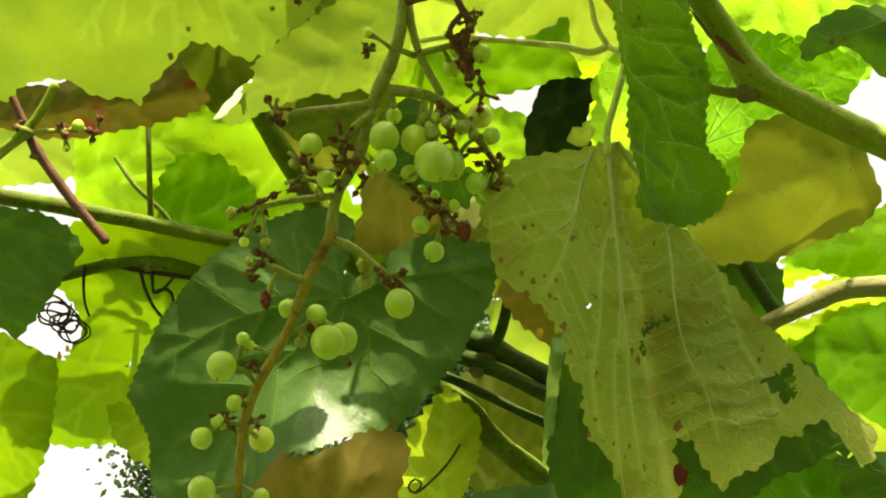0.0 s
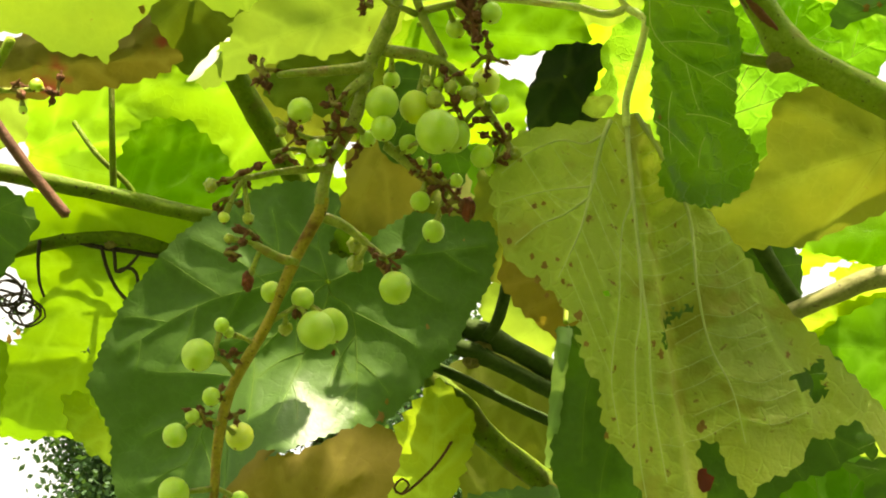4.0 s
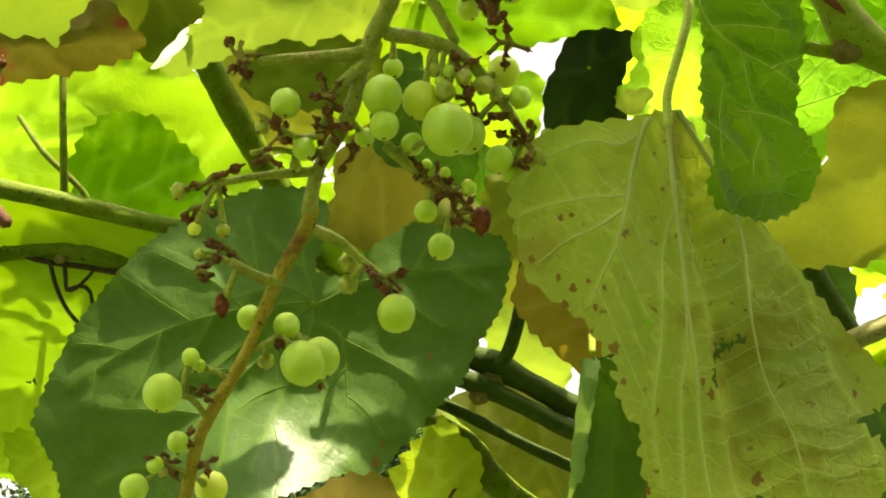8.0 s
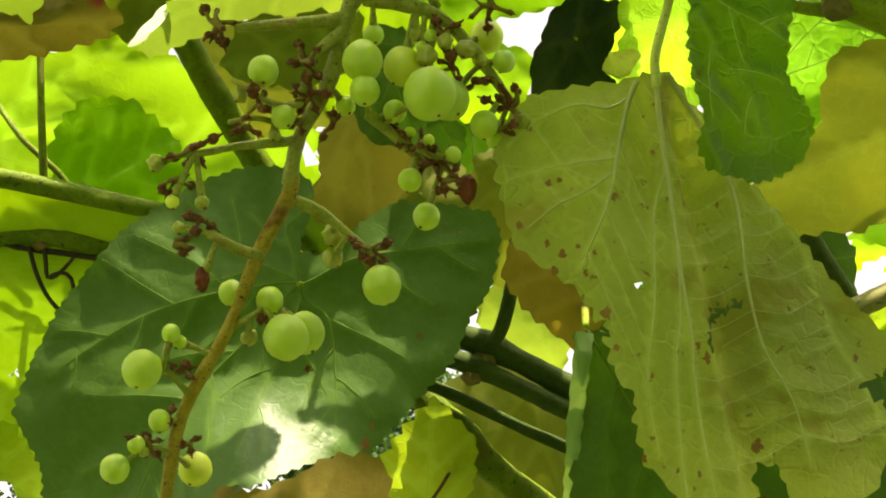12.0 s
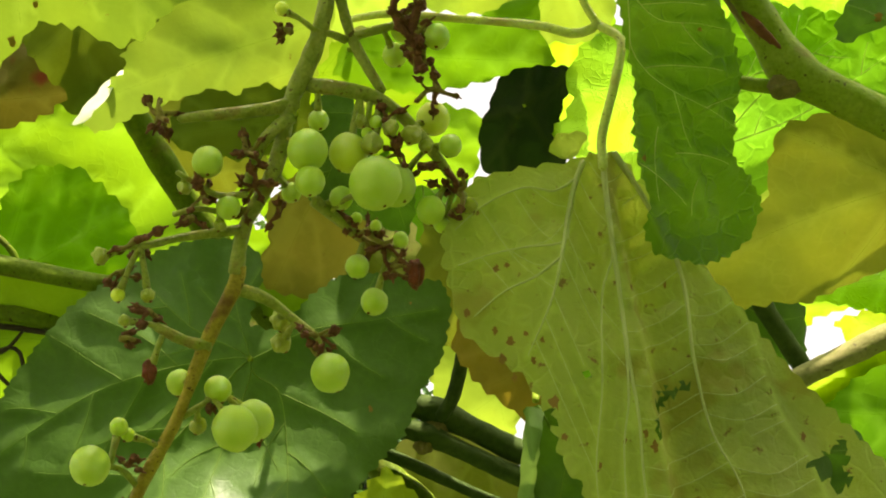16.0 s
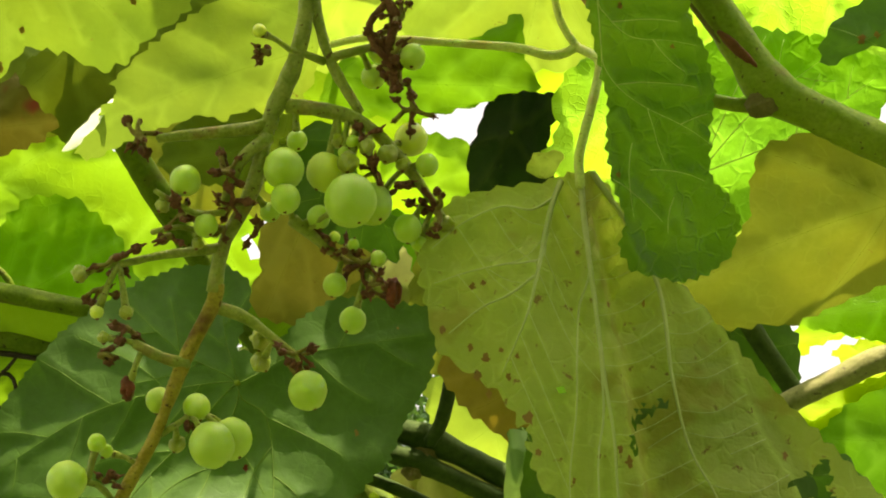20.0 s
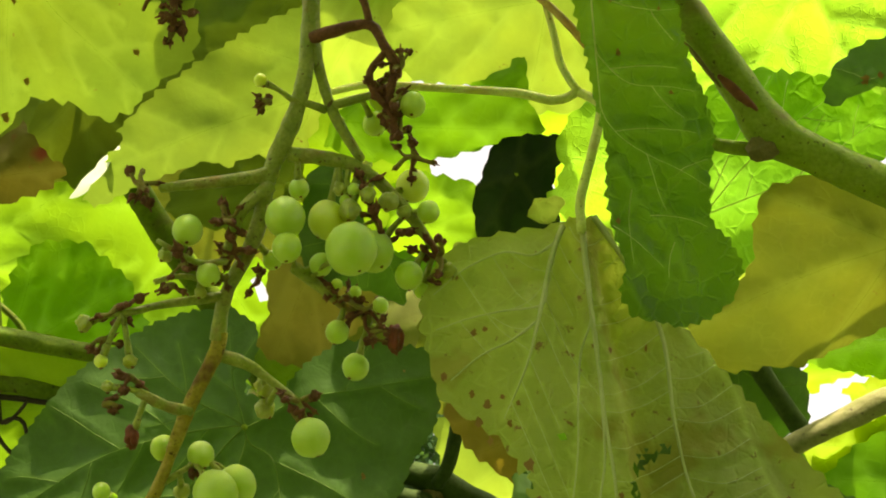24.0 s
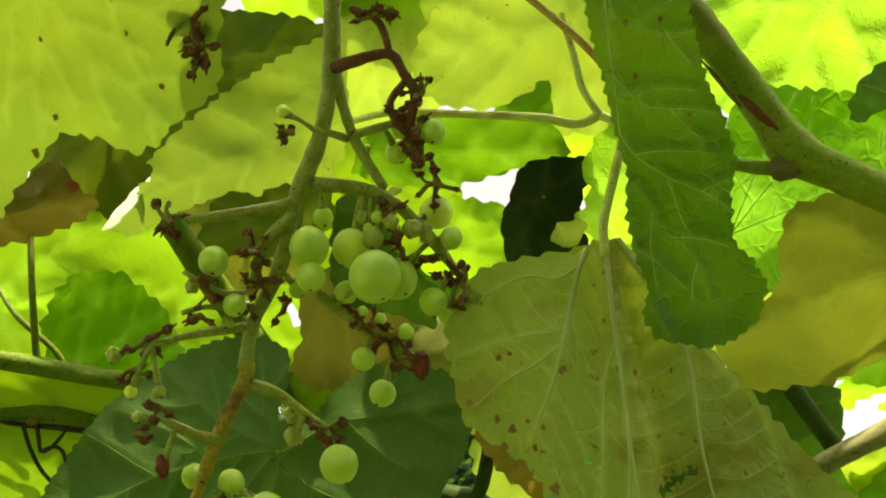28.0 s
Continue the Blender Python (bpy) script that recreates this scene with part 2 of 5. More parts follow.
M = {
    "mature": leaf_material("mature leaf", (0.052, 0.112, 0.016), (0.076, 0.145, 0.034), (0.07, 0.22, 0.008), 0.16, 0.44, net=0.16, gloss=0.32, relief_by=0.4),
    "broad": leaf_material("broad leaf", (0.036, 0.098, 0.012), (0.068, 0.145, 0.026), (0.18, 0.38, 0.015), 0.44, 0.38, net=0.5, cells=230, gloss=0.3, relief_by=0.65),
    "green": leaf_material("green leaf", (0.042, 0.105, 0.014), (0.058, 0.130, 0.020), (0.13, 0.36, 0.015), 0.42, 0.5, net=0.2),
    "mid": leaf_material("mid green leaf", (0.055, 0.125, 0.012), (0.075, 0.15, 0.018), (0.20, 0.46, 0.018), 0.5, 0.5, net=0.2),
    "light": leaf_material("pale leaf", (0.15, 0.21, 0.045), (0.18, 0.24, 0.055), (0.27, 0.42, 0.042), 0.5, 0.55, spots=0.4, net=0.08),
    "young": leaf_material("young leaf", (0.085, 0.18, 0.014), (0.12, 0.21, 0.02), (0.31, 0.60, 0.026), 0.58, 0.5, net=0.19, cells=300, relief_by=0.3),
    # brighter, yellower copy of the young leaf: strong sun put into the colour
    "sunny": leaf_material("sunlit yellow leaf", (0.13, 0.20, 0.016), (0.17, 0.23, 0.022), (0.35, 0.53, 0.035), 0.56, 0.5, net=0.3, cells=300, relief_by=0.4),
    "crinkled": leaf_material("crinkled leaf", (0.085, 0.18, 0.014), (0.12, 0.21, 0.02), (0.27, 0.56, 0.035), 0.58, 0.45, net=0.32, cells=520, relief_by=0.5),
    "veined": leaf_material("bright veined leaf", (0.06, 0.14, 0.014), (0.085, 0.17, 0.02), (0.18, 0.46, 0.025), 0.56, 0.5, net=0.5, cells=170, relief_by=0.5),
    "fresh": leaf_material("fresh green leaf", (0.085, 0.155, 0.018), (0.11, 0.18, 0.026), (0.19, 0.36, 0.012), 0.5, 0.5, spots=0.3, net=0.16),
    # near-black green: the deep shade it hangs in is put into the colour
    "deep": leaf_material("deep shade leaf", (0.006, 0.016, 0.004), (0.011, 0.026, 0.006), (0.02, 0.07, 0.006), 0.04, 0.36, net=0.1, gloss=0.25, relief_by=0.5),
    "dull": leaf_material("old pale leaf", (0.12, 0.175, 0.03), (0.15, 0.20, 0.04), (0.175, 0.285, 0.022), 0.48, 0.55, spots=0.4, net=0.08),
    "straw": leaf_material("straw leaf", (0.17, 0.15, 0.045), (0.20, 0.17, 0.055), (0.30, 0.27, 0.04), 0.45, 0.6, spots=0.3, net=0.1),
    # brightened copy of the drying leaf; light from behind is put into it
    "tan": leaf_material("brightened dry leaf", (0.15, 0.115, 0.026), (0.18, 0.14, 0.034), (0.27, 0.225, 0.025), 0.42, 0.6, spots=0.3, net=0.15),
    "olive": leaf_material("olive leaf", (0.13, 0.15, 0.03), (0.16, 0.155, 0.04), (0.18, 0.23, 0.02), 0.38, 0.6, spots=0.3, net=0.15),
    "brown": leaf_material("drying leaf", (0.082, 0.074, 0.018), (0.10, 0.085, 0.024), (0.12, 0.115, 0.012), 0.28, 0.65, spots=0.4, net=0.15, stain=(0.16, 0.035, 0.016)),
    "dry": leaf_material("leaf underside", (0.28, 0.345, 0.088), (0.35, 0.38, 0.115), (0.44, 0.53, 0.066), 0.46, 0.65, spots=0.85, spot_colour=(0.25, 0.16, 0.05), net=0.3, cells=200, relief_by=0.8, stain=(0.30, 0.30, 0.055)),
    "scorch": leaf_material("scorched patch", (0.28, 0.165, 0.05), (0.21, 0.11, 0.035), (0.30, 0.18, 0.03), 0.3, 0.7, net=0),
    # dark olive for leaves in shade; the shade is part of the colour
    "shade": leaf_material("shade-toned green leaf", (0.045, 0.078, 0.013), (0.06, 0.092, 0.018), (0.11, 0.17, 0.010), 0.35, 0.55, net=0.08),
    "rust": leaf_material("rust spot", (0.17, 0.03, 0.015), (0.10, 0.02, 0.01), (0.2, 0.03, 0.01), 0.3, 0.6, net=0),
    # whitened for sun glare on a curled tip; the glare is in the colour
    "pale": leaf_material("curled leaf edge", (0.55, 0.62, 0.42), (0.66, 0.70, 0.54), (0.6, 0.7, 0.3), 0.35, 0.5, net=0.1),
    "pale_green": leaf_material("pale rolled edge", (0.17, 0.29, 0.11), (0.23, 0.35, 0.15), (0.3, 0.5, 0.1), 0.3, 0.5, net=0.1),
    "vein": vein_material("leaf vein", (0.5, 0.6, 0.2)),
    "vein_pale": leaf_material("pale leaf vein", (0.52, 0.57, 0.24), (0.60, 0.62, 0.30), (0.5, 0.6, 0.14), 0.3, 0.5, net=0),
    "vein_dark": leaf_material("dark leaf vein", (0.12, 0.20, 0.04), (0.17, 0.25, 0.06), (0.2, 0.4, 0.05), 0.3, 0.5, net=0),
    "cane": plain_material("green cane", (0.17, 0.25, 0.022), (0.23, 0.30, 0.04), 0.55, 220, 0.4, gloss=0.1, fleck=(0.19, 0.17, 0.035), soft=0.35),
    # dimmed copy of the green cane; the shade around it is put into the colour
    "cane_mid": plain_material("dimmed cane", (0.085, 0.14, 0.01), (0.12, 0.175, 0.016), 0.6, 220, 0.4, gloss=0.1, fleck=(0.10, 0.10, 0.02), soft=0.3),
    # darker copy of the cane green, with shade painted into its tones
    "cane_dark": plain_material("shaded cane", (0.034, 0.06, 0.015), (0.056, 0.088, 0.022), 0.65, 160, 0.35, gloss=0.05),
    "bark": plain_material("brown bark", (0.10, 0.045, 0.028), (0.16, 0.075, 0.045), 0.7, 260, 0.6),
    "tendril": plain_material("pale tendril", (0.50, 0.56, 0.14), (0.56, 0.60, 0.2), 0.5, 260, 0.3, fleck=(0.42, 0.36, 0.11), soft=0.4),
    "red_stalk": plain_material("orange stalk", (0.46, 0.25, 0.08), (0.52, 0.36, 0.13), 0.5, 220, 0.3, soft=0.4),
    "dry_wood": plain_material("dry twig", (0.19, 0.19, 0.06), (0.25, 0.235, 0.09), 0.7, 200, 0.5, fleck=(0.25, 0.21, 0.10)),
    "red_scar": plain_material("bark scar", (0.20, 0.07, 0.03), (0.13, 0.045, 0.02), 0.7, 300, 0.8),
    "node": plain_material("cane node", (0.14, 0.12, 0.035), (0.19, 0.145, 0.05), 0.75, 300, 0.8),
    "black": plain_material("withered tendril", (0.025, 0.018, 0.014), (0.05, 0.035, 0.025), 0.7, 400, 0.5),
    "rachis": plain_material("bunch stalk", (0.20, 0.24, 0.04), (0.31, 0.33, 0.075), 0.5, 260, 0.8, gloss=0.25, fleck=(0.22, 0.14, 0.04), soft=0.35),
    "rachis_brown": plain_material("browned stalk", (0.27, 0.20, 0.026), (0.35, 0.27, 0.046), 0.6, 300, 0.9, gloss=0.15, fleck=(0.12, 0.05, 0.014), soft=0.3),
    "withered": plain_material("withered stub", (0.10, 0.038, 0.018), (0.19, 0.075, 0.035), 0.7, 350, 0.7),
    "stub": plain_material("drying berry stalk", (0.22, 0.19, 0.045), (0.17, 0.10, 0.03), 0.65, 400, 0.6, fleck=(0.10, 0.04, 0.015)),
    "red": plain_material("dried flower", (0.16, 0.06, 0.025), (0.10, 0.035, 0.015), 0.6, 350, 0.6),
    "g": berry_material("green berry", (0.36, 0.51, 0.06), (0.43, 0.56, 0.09)),
    "y": berry_material("yellow-green berry", (0.52, 0.60, 0.08), (0.58, 0.62, 0.12)),
    "r": plain_material("dried berry", (0.20, 0.045, 0.018), (0.10, 0.03, 0.014), 0.55, 350, 0.6),
    "d": berry_material("shrunken berry", (0.26, 0.31, 0.05), (0.31, 0.28, 0.06)),
    "ground": plain_material("meadow", (0.06, 0.10, 0.025), (0.10, 0.12, 0.04), 0.9, 3, 0.6),
    "crown": leaf_material("tree foliage", (0.035, 0.08, 0.03), (0.05, 0.11, 0.04), (0.10, 0.22, 0.03), 0.3, 0.5, net=0.0),
    "trunk": plain_material("tree bark", (0.09, 0.07, 0.05), (0.14, 0.11, 0.08), 0.9, 20, 0.8),
}

# ---------------------------------------------------------------- building helpers
def mesh(name, verts, faces, material, smooth=True):
    me = bpy.data.meshes.new(name)
    me.from_pydata([tuple(v) for v in verts], [], [tuple(f) for f in faces])
    me.materials.append(M[material])
    if smooth:
        me.shade_smooth()
    return me


def part(name, me, parent, label=""):
    ob = new(name, me)
    ob.parent = parent
    return tagged(ob, label) if label else ob


def smooth_path(points, step):
    """Points along a rounded line through the given ones, about step apart."""
    p = np.array(points, float)
    if len(p) < 3:
        n = max(2, int(np.linalg.norm(p[1] - p[0]) / step) + 1)
        return np.array([p[0] + (p[1] - p[0]) * i / (n - 1) for i in range(n)])
    q = np.vstack([2 * p[0] - p[1], p, 2 * p[-1] - p[-2]])
    out = []
    for i in range(1, len(q) - 2):
        a, b, c, d = q[i - 1:i + 3]
        n = max(2, int(np.linalg.norm(c - b) / step))
        for k in range(n):
            s = k / n
            out.append(0.5 * (2 * b + (c - a) * s + (2 * a - 5 * b + 4 * c - d) * s * s + (3 * b - a - 3 * c + d) * s ** 3))
    out.append(q[-2])
    return np.array(out)


def tube(points, radii, sides=8, rough=0.0, seed=0.0):
    """Vertices and faces of a tube with closed, rounded ends; everything in one unit."""
    p = np.array(points, float)
    r = np.interp(np.linspace(0, 1, len(p)), np.linspace(0, 1, len(radii)), radii)
    ahead = np.gradient(p, axis=0)
    ahead /= np.maximum(np.linalg.norm(ahead, axis=1), 1e-9)[:, None]
    side = np.cross(ahead[0], (0.13, 0.21, 1.0))
    if np.linalg.norm(side) < 0.05:
        side = np.cross(ahead[0], (0, 1, 0.2))
    verts, faces = [], []
    for i in range(len(p)):
        side = side - ahead[i] * (side @ ahead[i])
        side /= np.linalg.norm(side)
        up = np.cross(ahead[i], side)
        for k in range(sides):
            a = 2 * math.pi * k / sides
            wob = 1 + rough * (noise.noise(Vector((p[i][0] * 90 + seed, p[i][1] * 90, p[i][2] * 90 + math.cos(a)))) + 0.6 * noise.noise(Vector((p[i][0] * 400, p[i][1] * 400 + seed, math.sin(a) * 2))))
            verts.append(p[i] + (side * math.cos(a) + up * math.sin(a)) * r[i] * wob)
    for i in range(len(p) - 1):
        for k in range(sides):
            a, b = i * sides + k, i * sides + (k + 1) % sides
            faces.append((a, b, b + sides, a + sides))
    for first, end, way in ((0, 0, -1), (len(p) - 1, len(p) - 1, 1)):
        tip = len(verts)
        verts.append(p[end] + ahead[end] * r[end] * 0.6 * way)
        for k in range(sides):
            a, b = first * sides + k, first * sides + (k + 1) % sides
            faces.append((a, b, tip) if way > 0 else (b, a, tip))
    return verts, faces


def ball(centre, radius, rows=8, cols=10, squash=(1, 1, 1), rough=0.0, seed=0.0):
    verts, faces = [], []
    for i in range(rows + 1):
        for k in range(cols):
            a, b = math.pi * i / rows, 2 * math.pi * k / cols
            d = np.array((math.sin(a) * math.cos(b), math.sin(a) * math.sin(b), math.cos(a)))
            wob = 1 + rough * noise.noise(Vector(d * 1.8) + Vector((seed, seed * 0.7, 0)))
            verts.append(np.array(centre) + d * radius * wob * np.array(squash))
    for i in range(rows):
        for k in range(cols):
            a, b = i * cols + k, i * cols + (k + 1) % cols
            faces.append((a, a + cols, b + cols, b))
    return verts, faces


def join(pieces):
    verts, faces = [], []
    for v, f in pieces:
        o = len(verts)
        verts += list(v)
        faces += [tuple(i + o for i in face) for face in f]
    return verts, faces


def cm(p):
    """Sheet centimetres u, v, w to the sheet's own metres (x right, y up, z towards the eye)."""
    return np.array((p[0], p[1], -p[2])) / 100


def inside(x, y, poly):
    hit = np.zeros(len(x), bool)
    for (ax, ay), (bx, by) in zip(poly, np.roll(poly, -1, axis=0)):
        c = ((ay > y) != (by > y)) & (x < (bx - ax) * (y - ay) / (by - ay + 1e-12) + ax)
        hit ^= c
    return hit


# ---------------------------------------------------------------- vine leaves
leaf_count = 0
last_leaf = None


def leaf(kind, hub, slope, lobes, veins=None, holes=(), cup=0.6, tooth=0.045, fold=0.0, foldang=-90, fine=0, label="", of=0, stalk=1, tilt=None, puff=0.07, side=1, rungs=(), rung_gap=0.42, teeth=1.0, dent=None, tone=None, slim=(), curl=None, patches=(), part_name="curled_edge", part_label="pale curled leaf edge"):
    """A vine leaf. hub: where its stalk meets the blade; slope: how its sheet leans; lobes: the outline as angle and reach from the hub;
    veins: main veins, each by a few such pairs. cup and fold bend the blade, holes are eaten through it."""
    global leaf_count, last_leaf
    leaf_count += 1
    rnd = random.Random(leaf_count * 7 + 3)
    polar = lambda a, r: (r * math.cos(radians(a)), r * math.sin(radians(a)))
    outline = np.array([polar(*q) for q in lobes])
    if np.cross(outline, np.roll(outline, -1, axis=0)).sum() < 0:
        outline = outline[::-1]
    step = (0.16, 0.12, 0.095)[fine]
    ring = []
    for a, b in zip(outline, np.roll(outline, -1, axis=0)):
        n = max(1, int(round(np.linalg.norm(b - a) / step)))
        ring += [a + (b - a) * k / n for k in range(n)]
    ring = np.array(ring)
    ring = (np.roll(ring, 1, 0) + 2 * ring + np.roll(ring, -1, 0)) / 4
    along = np.roll(ring, -1, 0) - np.roll(ring, 1, 0)
    out = np.stack([along[:, 1], -along[:, 0]], 1)
    out /= np.maximum(np.linalg.norm(out, axis=1), 1e-9)[:, None]
    # teeth: a run of uneven saw edges
    reach, k = np.zeros(len(ring)), 0
    while k < len(ring):
        width = max(3, int(rnd.uniform(0.38, 0.75) * teeth / step))
        high = tooth * 2.6 * rnd.uniform(0.4, 1.3)
        for j in range(min(width, len(ring) - k)):
            s = j / width
            reach[k + j] = high * (s / 0.68 if s < 0.68 else (1 - s) / 0.32) - high * 0.45
        k += width
    ring = ring + out * reach[:, None]
    size = np.abs(ring).max()
    lo, hi = ring.min(0), ring.max(0)
    # main veins and their side veins
    if veins is None:
        reachmax = np.argsort(-np.hypot(outline[:, 0], outline[:, 1]))
        angles = []
        for i in reachmax:
            a = math.degrees(math.atan2(outline[i][1], outline[i][0]))
            if all(abs((a - b + 180) % 360 - 180) > 32 for b in angles):
                angles.append(a)
            if len(angles) == 5:
                break
        veins = [[(a + rnd.uniform(-6, 6), size * 0.45), (a, size * 1.25)] for a in angles]
    lines, ladder = [], []
    mains = [smooth_path(([] if k in slim else [(0, 0)]) + [polar(*q) for q in v], 0.12) for k, v in enumerate(veins)]
    for which, main in enumerate(mains):
        others = np.vstack([m for k, m in enumerate(mains) if k != which] + [np.full((1, 2), 99.0)])
        thin, twigs, turn, d = [], [], 1, 0.9 + rnd.uniform(0, .4)
        total = np.linalg.norm(np.diff(main, axis=0), axis=1).sum()
        while side and d < total - 0.4:
            i = int(d / total * (len(main) - 1))
            w = main[min(i + 1, len(main) - 1)] - main[i]
            a = math.atan2(w[1], w[0]) + turn * radians(rnd.uniform(42, 58))
            length = min(2.6, (total - d) * 0.55 + 0.5)
            bend = -turn * radians(14)
            p, row = main[i], [main[i]]
            for s in range(int(length / 0.16)):
                p = p + 0.16 * np.array((math.cos(a), math.sin(a)))
                a += bend * 0.16 / length * 1.5 + rnd.uniform(-.06, .06)
                row.append(p)
                if np.min(np.hypot(*(others - p).T)) < 0.3:
                    break
            twigs.append(np.array(row))
            turn, d = -turn, d + rnd.uniform(0.55, 0.95)
        # fine cross veins, like the rungs of a ladder, over to a neighbouring main vein
        for a, b in rungs:
            if a == which:
                for k in range(int(total / rung_gap)):
                    s = (k + 1 + rnd.uniform(-.25, .25)) * rung_gap / total
                    if s < 0.97:
                        p, q = main[int(s * (len(main) - 1))], mains[b][int(min(1, s * rnd.uniform(0.93, 1.0)) * (len(mains[b]) - 1))]
                        sag = np.array((0, -0.12 * np.linalg.norm(q - p)))
                        thin.append(smooth_path([p, p + (q - p) * 0.5 + sag, q][:rnd.choice((2, 3, 3))], 0.12))
        lines.append((main, twigs))
        ladder.append(thin)
    samples = np.vstack([m for m, _ in lines] + [t for _, ts in lines for t in ts] + [t for ts in ladder for t in ts])
    # inner points on a jittered lattice
    inner_step = step * (1.9, 1.7, 1.35)[fine]
    grid = []
    y, odd = lo[1], 0
    while y < hi[1]:
        x = lo[0] + (inner_step / 2 if odd else 0)
        while x < hi[0]:
            grid.append((x + rnd.uniform(-.2, .2) * inner_step, y + rnd.uniform(-.2, .2) * inner_step))
            x += inner_step
        y += inner_step * 0.87
        odd = 1 - odd
    grid = np.array(grid)
    grid = grid[inside(grid[:, 0], grid[:, 1], ring)]
    ribs = np.vstack([m for m, _ in lines] + [t for _, ts in lines for t in ts[:40]])
    ribs = ribs[inside(ribs[:, 0], ribs[:, 1], ring)]
    gap = np.min(np.hypot(ribs[:, None, 0] - ring[None, :, 0], ribs[:, None, 1] - ring[None, :, 1]), axis=1)
    ribs = ribs[gap > step * 0.5]
    if len(grid) and len(ribs):
        near = np.min(np.hypot(grid[:, None, 0] - ribs[None, :, 0], grid[:, None, 1] - ribs[None, :, 1]), axis=1)
        grid = grid[near > 0.12]
    if len(grid):
        near = np.min(np.hypot(grid[:, None, 0] - ring[None, ::2, 0], grid[:, None, 1] - ring[None, ::2, 1]), axis=1)
        grid = grid[near > step * 0.9]
    pts = np.vstack([ring, grid, ribs])
    n = len(ring)
    found = delaunay_2d_cdt([Vector(p) for p in pts], [(i, (i + 1) % n) for i in range(n)], [], 1, 1e-6)
    xy, tris = np.array([tuple(v) for v in found[0]]), found[2]
    line = np.array((math.cos(radians(foldang)), math.sin(radians(foldang))))
    seed = rnd.uniform(0, 90)

    def height(q):
        r = np.hypot(q[:, 0], q[:, 1]) / size
        z = -(slope[0] * q[:, 0] + slope[1] * q[:, 1]) - cup * r ** 2
        z -= fold * np.abs(q[:, 0] * line[1] - q[:, 1] * line[0])
        if curl:
            a = radians(curl[2])
            d = np.maximum(0, (q[:, 0] - curl[0]) * math.sin(a) - (q[:, 1] - curl[1]) * math.cos(a))
            aside = (q[:, 0] - curl[0]) * math.cos(a) + (q[:, 1] - curl[1]) * math.sin(a)
            z += curl[3] * np.where(d < 1.6, d * d / 3.2, d - 0.8) * (np.exp(-(aside / curl[4]) ** 2) if len(curl) > 4 else 1)
        if dent:
            z += dent(q[:, 0], q[:, 1])
        near = np.empty(len(q))
        for i in range(0, len(q), 800):
            near[i:i + 800] = np.min(np.hypot(q[i:i + 800, None, 0] - samples[None, :, 0], q[i:i + 800, None, 1] - samples[None, :, 1]), axis=1)
        z -= puff * (1 - np.exp(-(near / 0.2) ** 2))
        for i, p in enumerate(q):
            z[i] += 0.34 * noise.noise(Vector((p[0] * 0.33 + seed, p[1] * 0.33, 0))) + 0.07 * noise.noise(Vector((p[0] * 1.1, p[1] * 1.1 + seed, 5)))
        return z

    z = height(xy)
    keep = [True] * len(tris)
    for hx, hy, hr in holes:
        for i, t in enumerate(tris):
            c = xy[list(t)].mean(0)
            a = math.atan2(c[1] - hy, c[0] - hx)
            if math.hypot(c[0] - hx, c[1] - hy) < hr * (1 + 0.35 * math.sin(3 * a + hx) + 0.2 * math.sin(7 * a)):
                keep[i] = False
    verts = np.column_stack([xy, z]) / 100
    me = mesh("blade", verts, [t for t, k in zip(tris, keep) if k], kind)
    mark = me.attributes.new("rib", "FLOAT", "POINT")
    far = np.concatenate([np.min(np.hypot(xy[i:i + 800, None, 0] - samples[None, :, 0], xy[i:i + 800, None, 1] - samples[None, :, 1]), axis=1) for i in range(0, len(xy), 800)])
    mark.data.foreach_set("value", np.exp(-(far / 0.06) ** 2).astype(np.float32))
    if of:
        blade = part(part_name, me, last_leaf, part_label)
        blade.matrix_parent_inverse = last_leaf.matrix_basis.inverted()
        blade.matrix_basis = SHEET @ Matrix.Translation(cm(hub))
        return blade
    thing = new("vine_leaf")
    thing.matrix_basis = SHEET @ Matrix.Translation(cm(hub))
    tagged(thing, label, "leaf", "vine leaves", "thing")
    part("blade", me, thing)
    tone = tone or {"mature": "vein_dark", "green": "vein_dark", "broad": "vein_pale", "dry": "vein_pale"}.get(kind, "vein")
    fat = {"dry": 1.4, "mature": 0.36, "broad": 0.32, "green": 0.7, "mid": 0.5}.get(kind, 0.35)
    big = min(1.0, size / 5)
    for which, ((main, twigs), thin) in enumerate(zip(lines, ladder)):
        pieces, girth = [], 0.45 if which in slim else 1.0
        for row, r0, r1, sides in [(main, (0.042 * big + 0.008) * fat * girth, 0.008 * fat, 6)] + [(t, 0.009 + 0.005 * fat, 0.005, 4) for t in twigs if tone != "vein"] + [(t, 0.009, 0.006, 4) for t in thin]:
            ok = inside(row[:, 0], row[:, 1], ring)
            for hx, hy, hr in holes:
                ok &= np.hypot(row[:, 0] - hx, row[:, 1] - hy) > hr * 1.05
            if not ok.any():
                continue
            first = int(np.argmax(ok))
            stop = first
            while stop < len(row) and ok[stop]:
                stop += 1
            row = row[first:stop]
            if len(row) < 3:
                continue
            p3 = np.column_stack([row, height(row) + 0.004]) / 100
            pieces.append(tube(p3, [r0 / 100, r1 / 100], sides))
        if pieces:
            part("vein", mesh("vein", *join(pieces), tone), thing)
    # scorched patches where insects have fed
    for x, y, r, *of_kind in patches:
        disc = np.array([(x, y)] + [(x + r * math.cos(k * 0.45) * rnd.uniform(0.25, 0.75), y + r * math.sin(k * 0.45) * rnd.uniform(0.35, 1.0)) for k in range(14)])
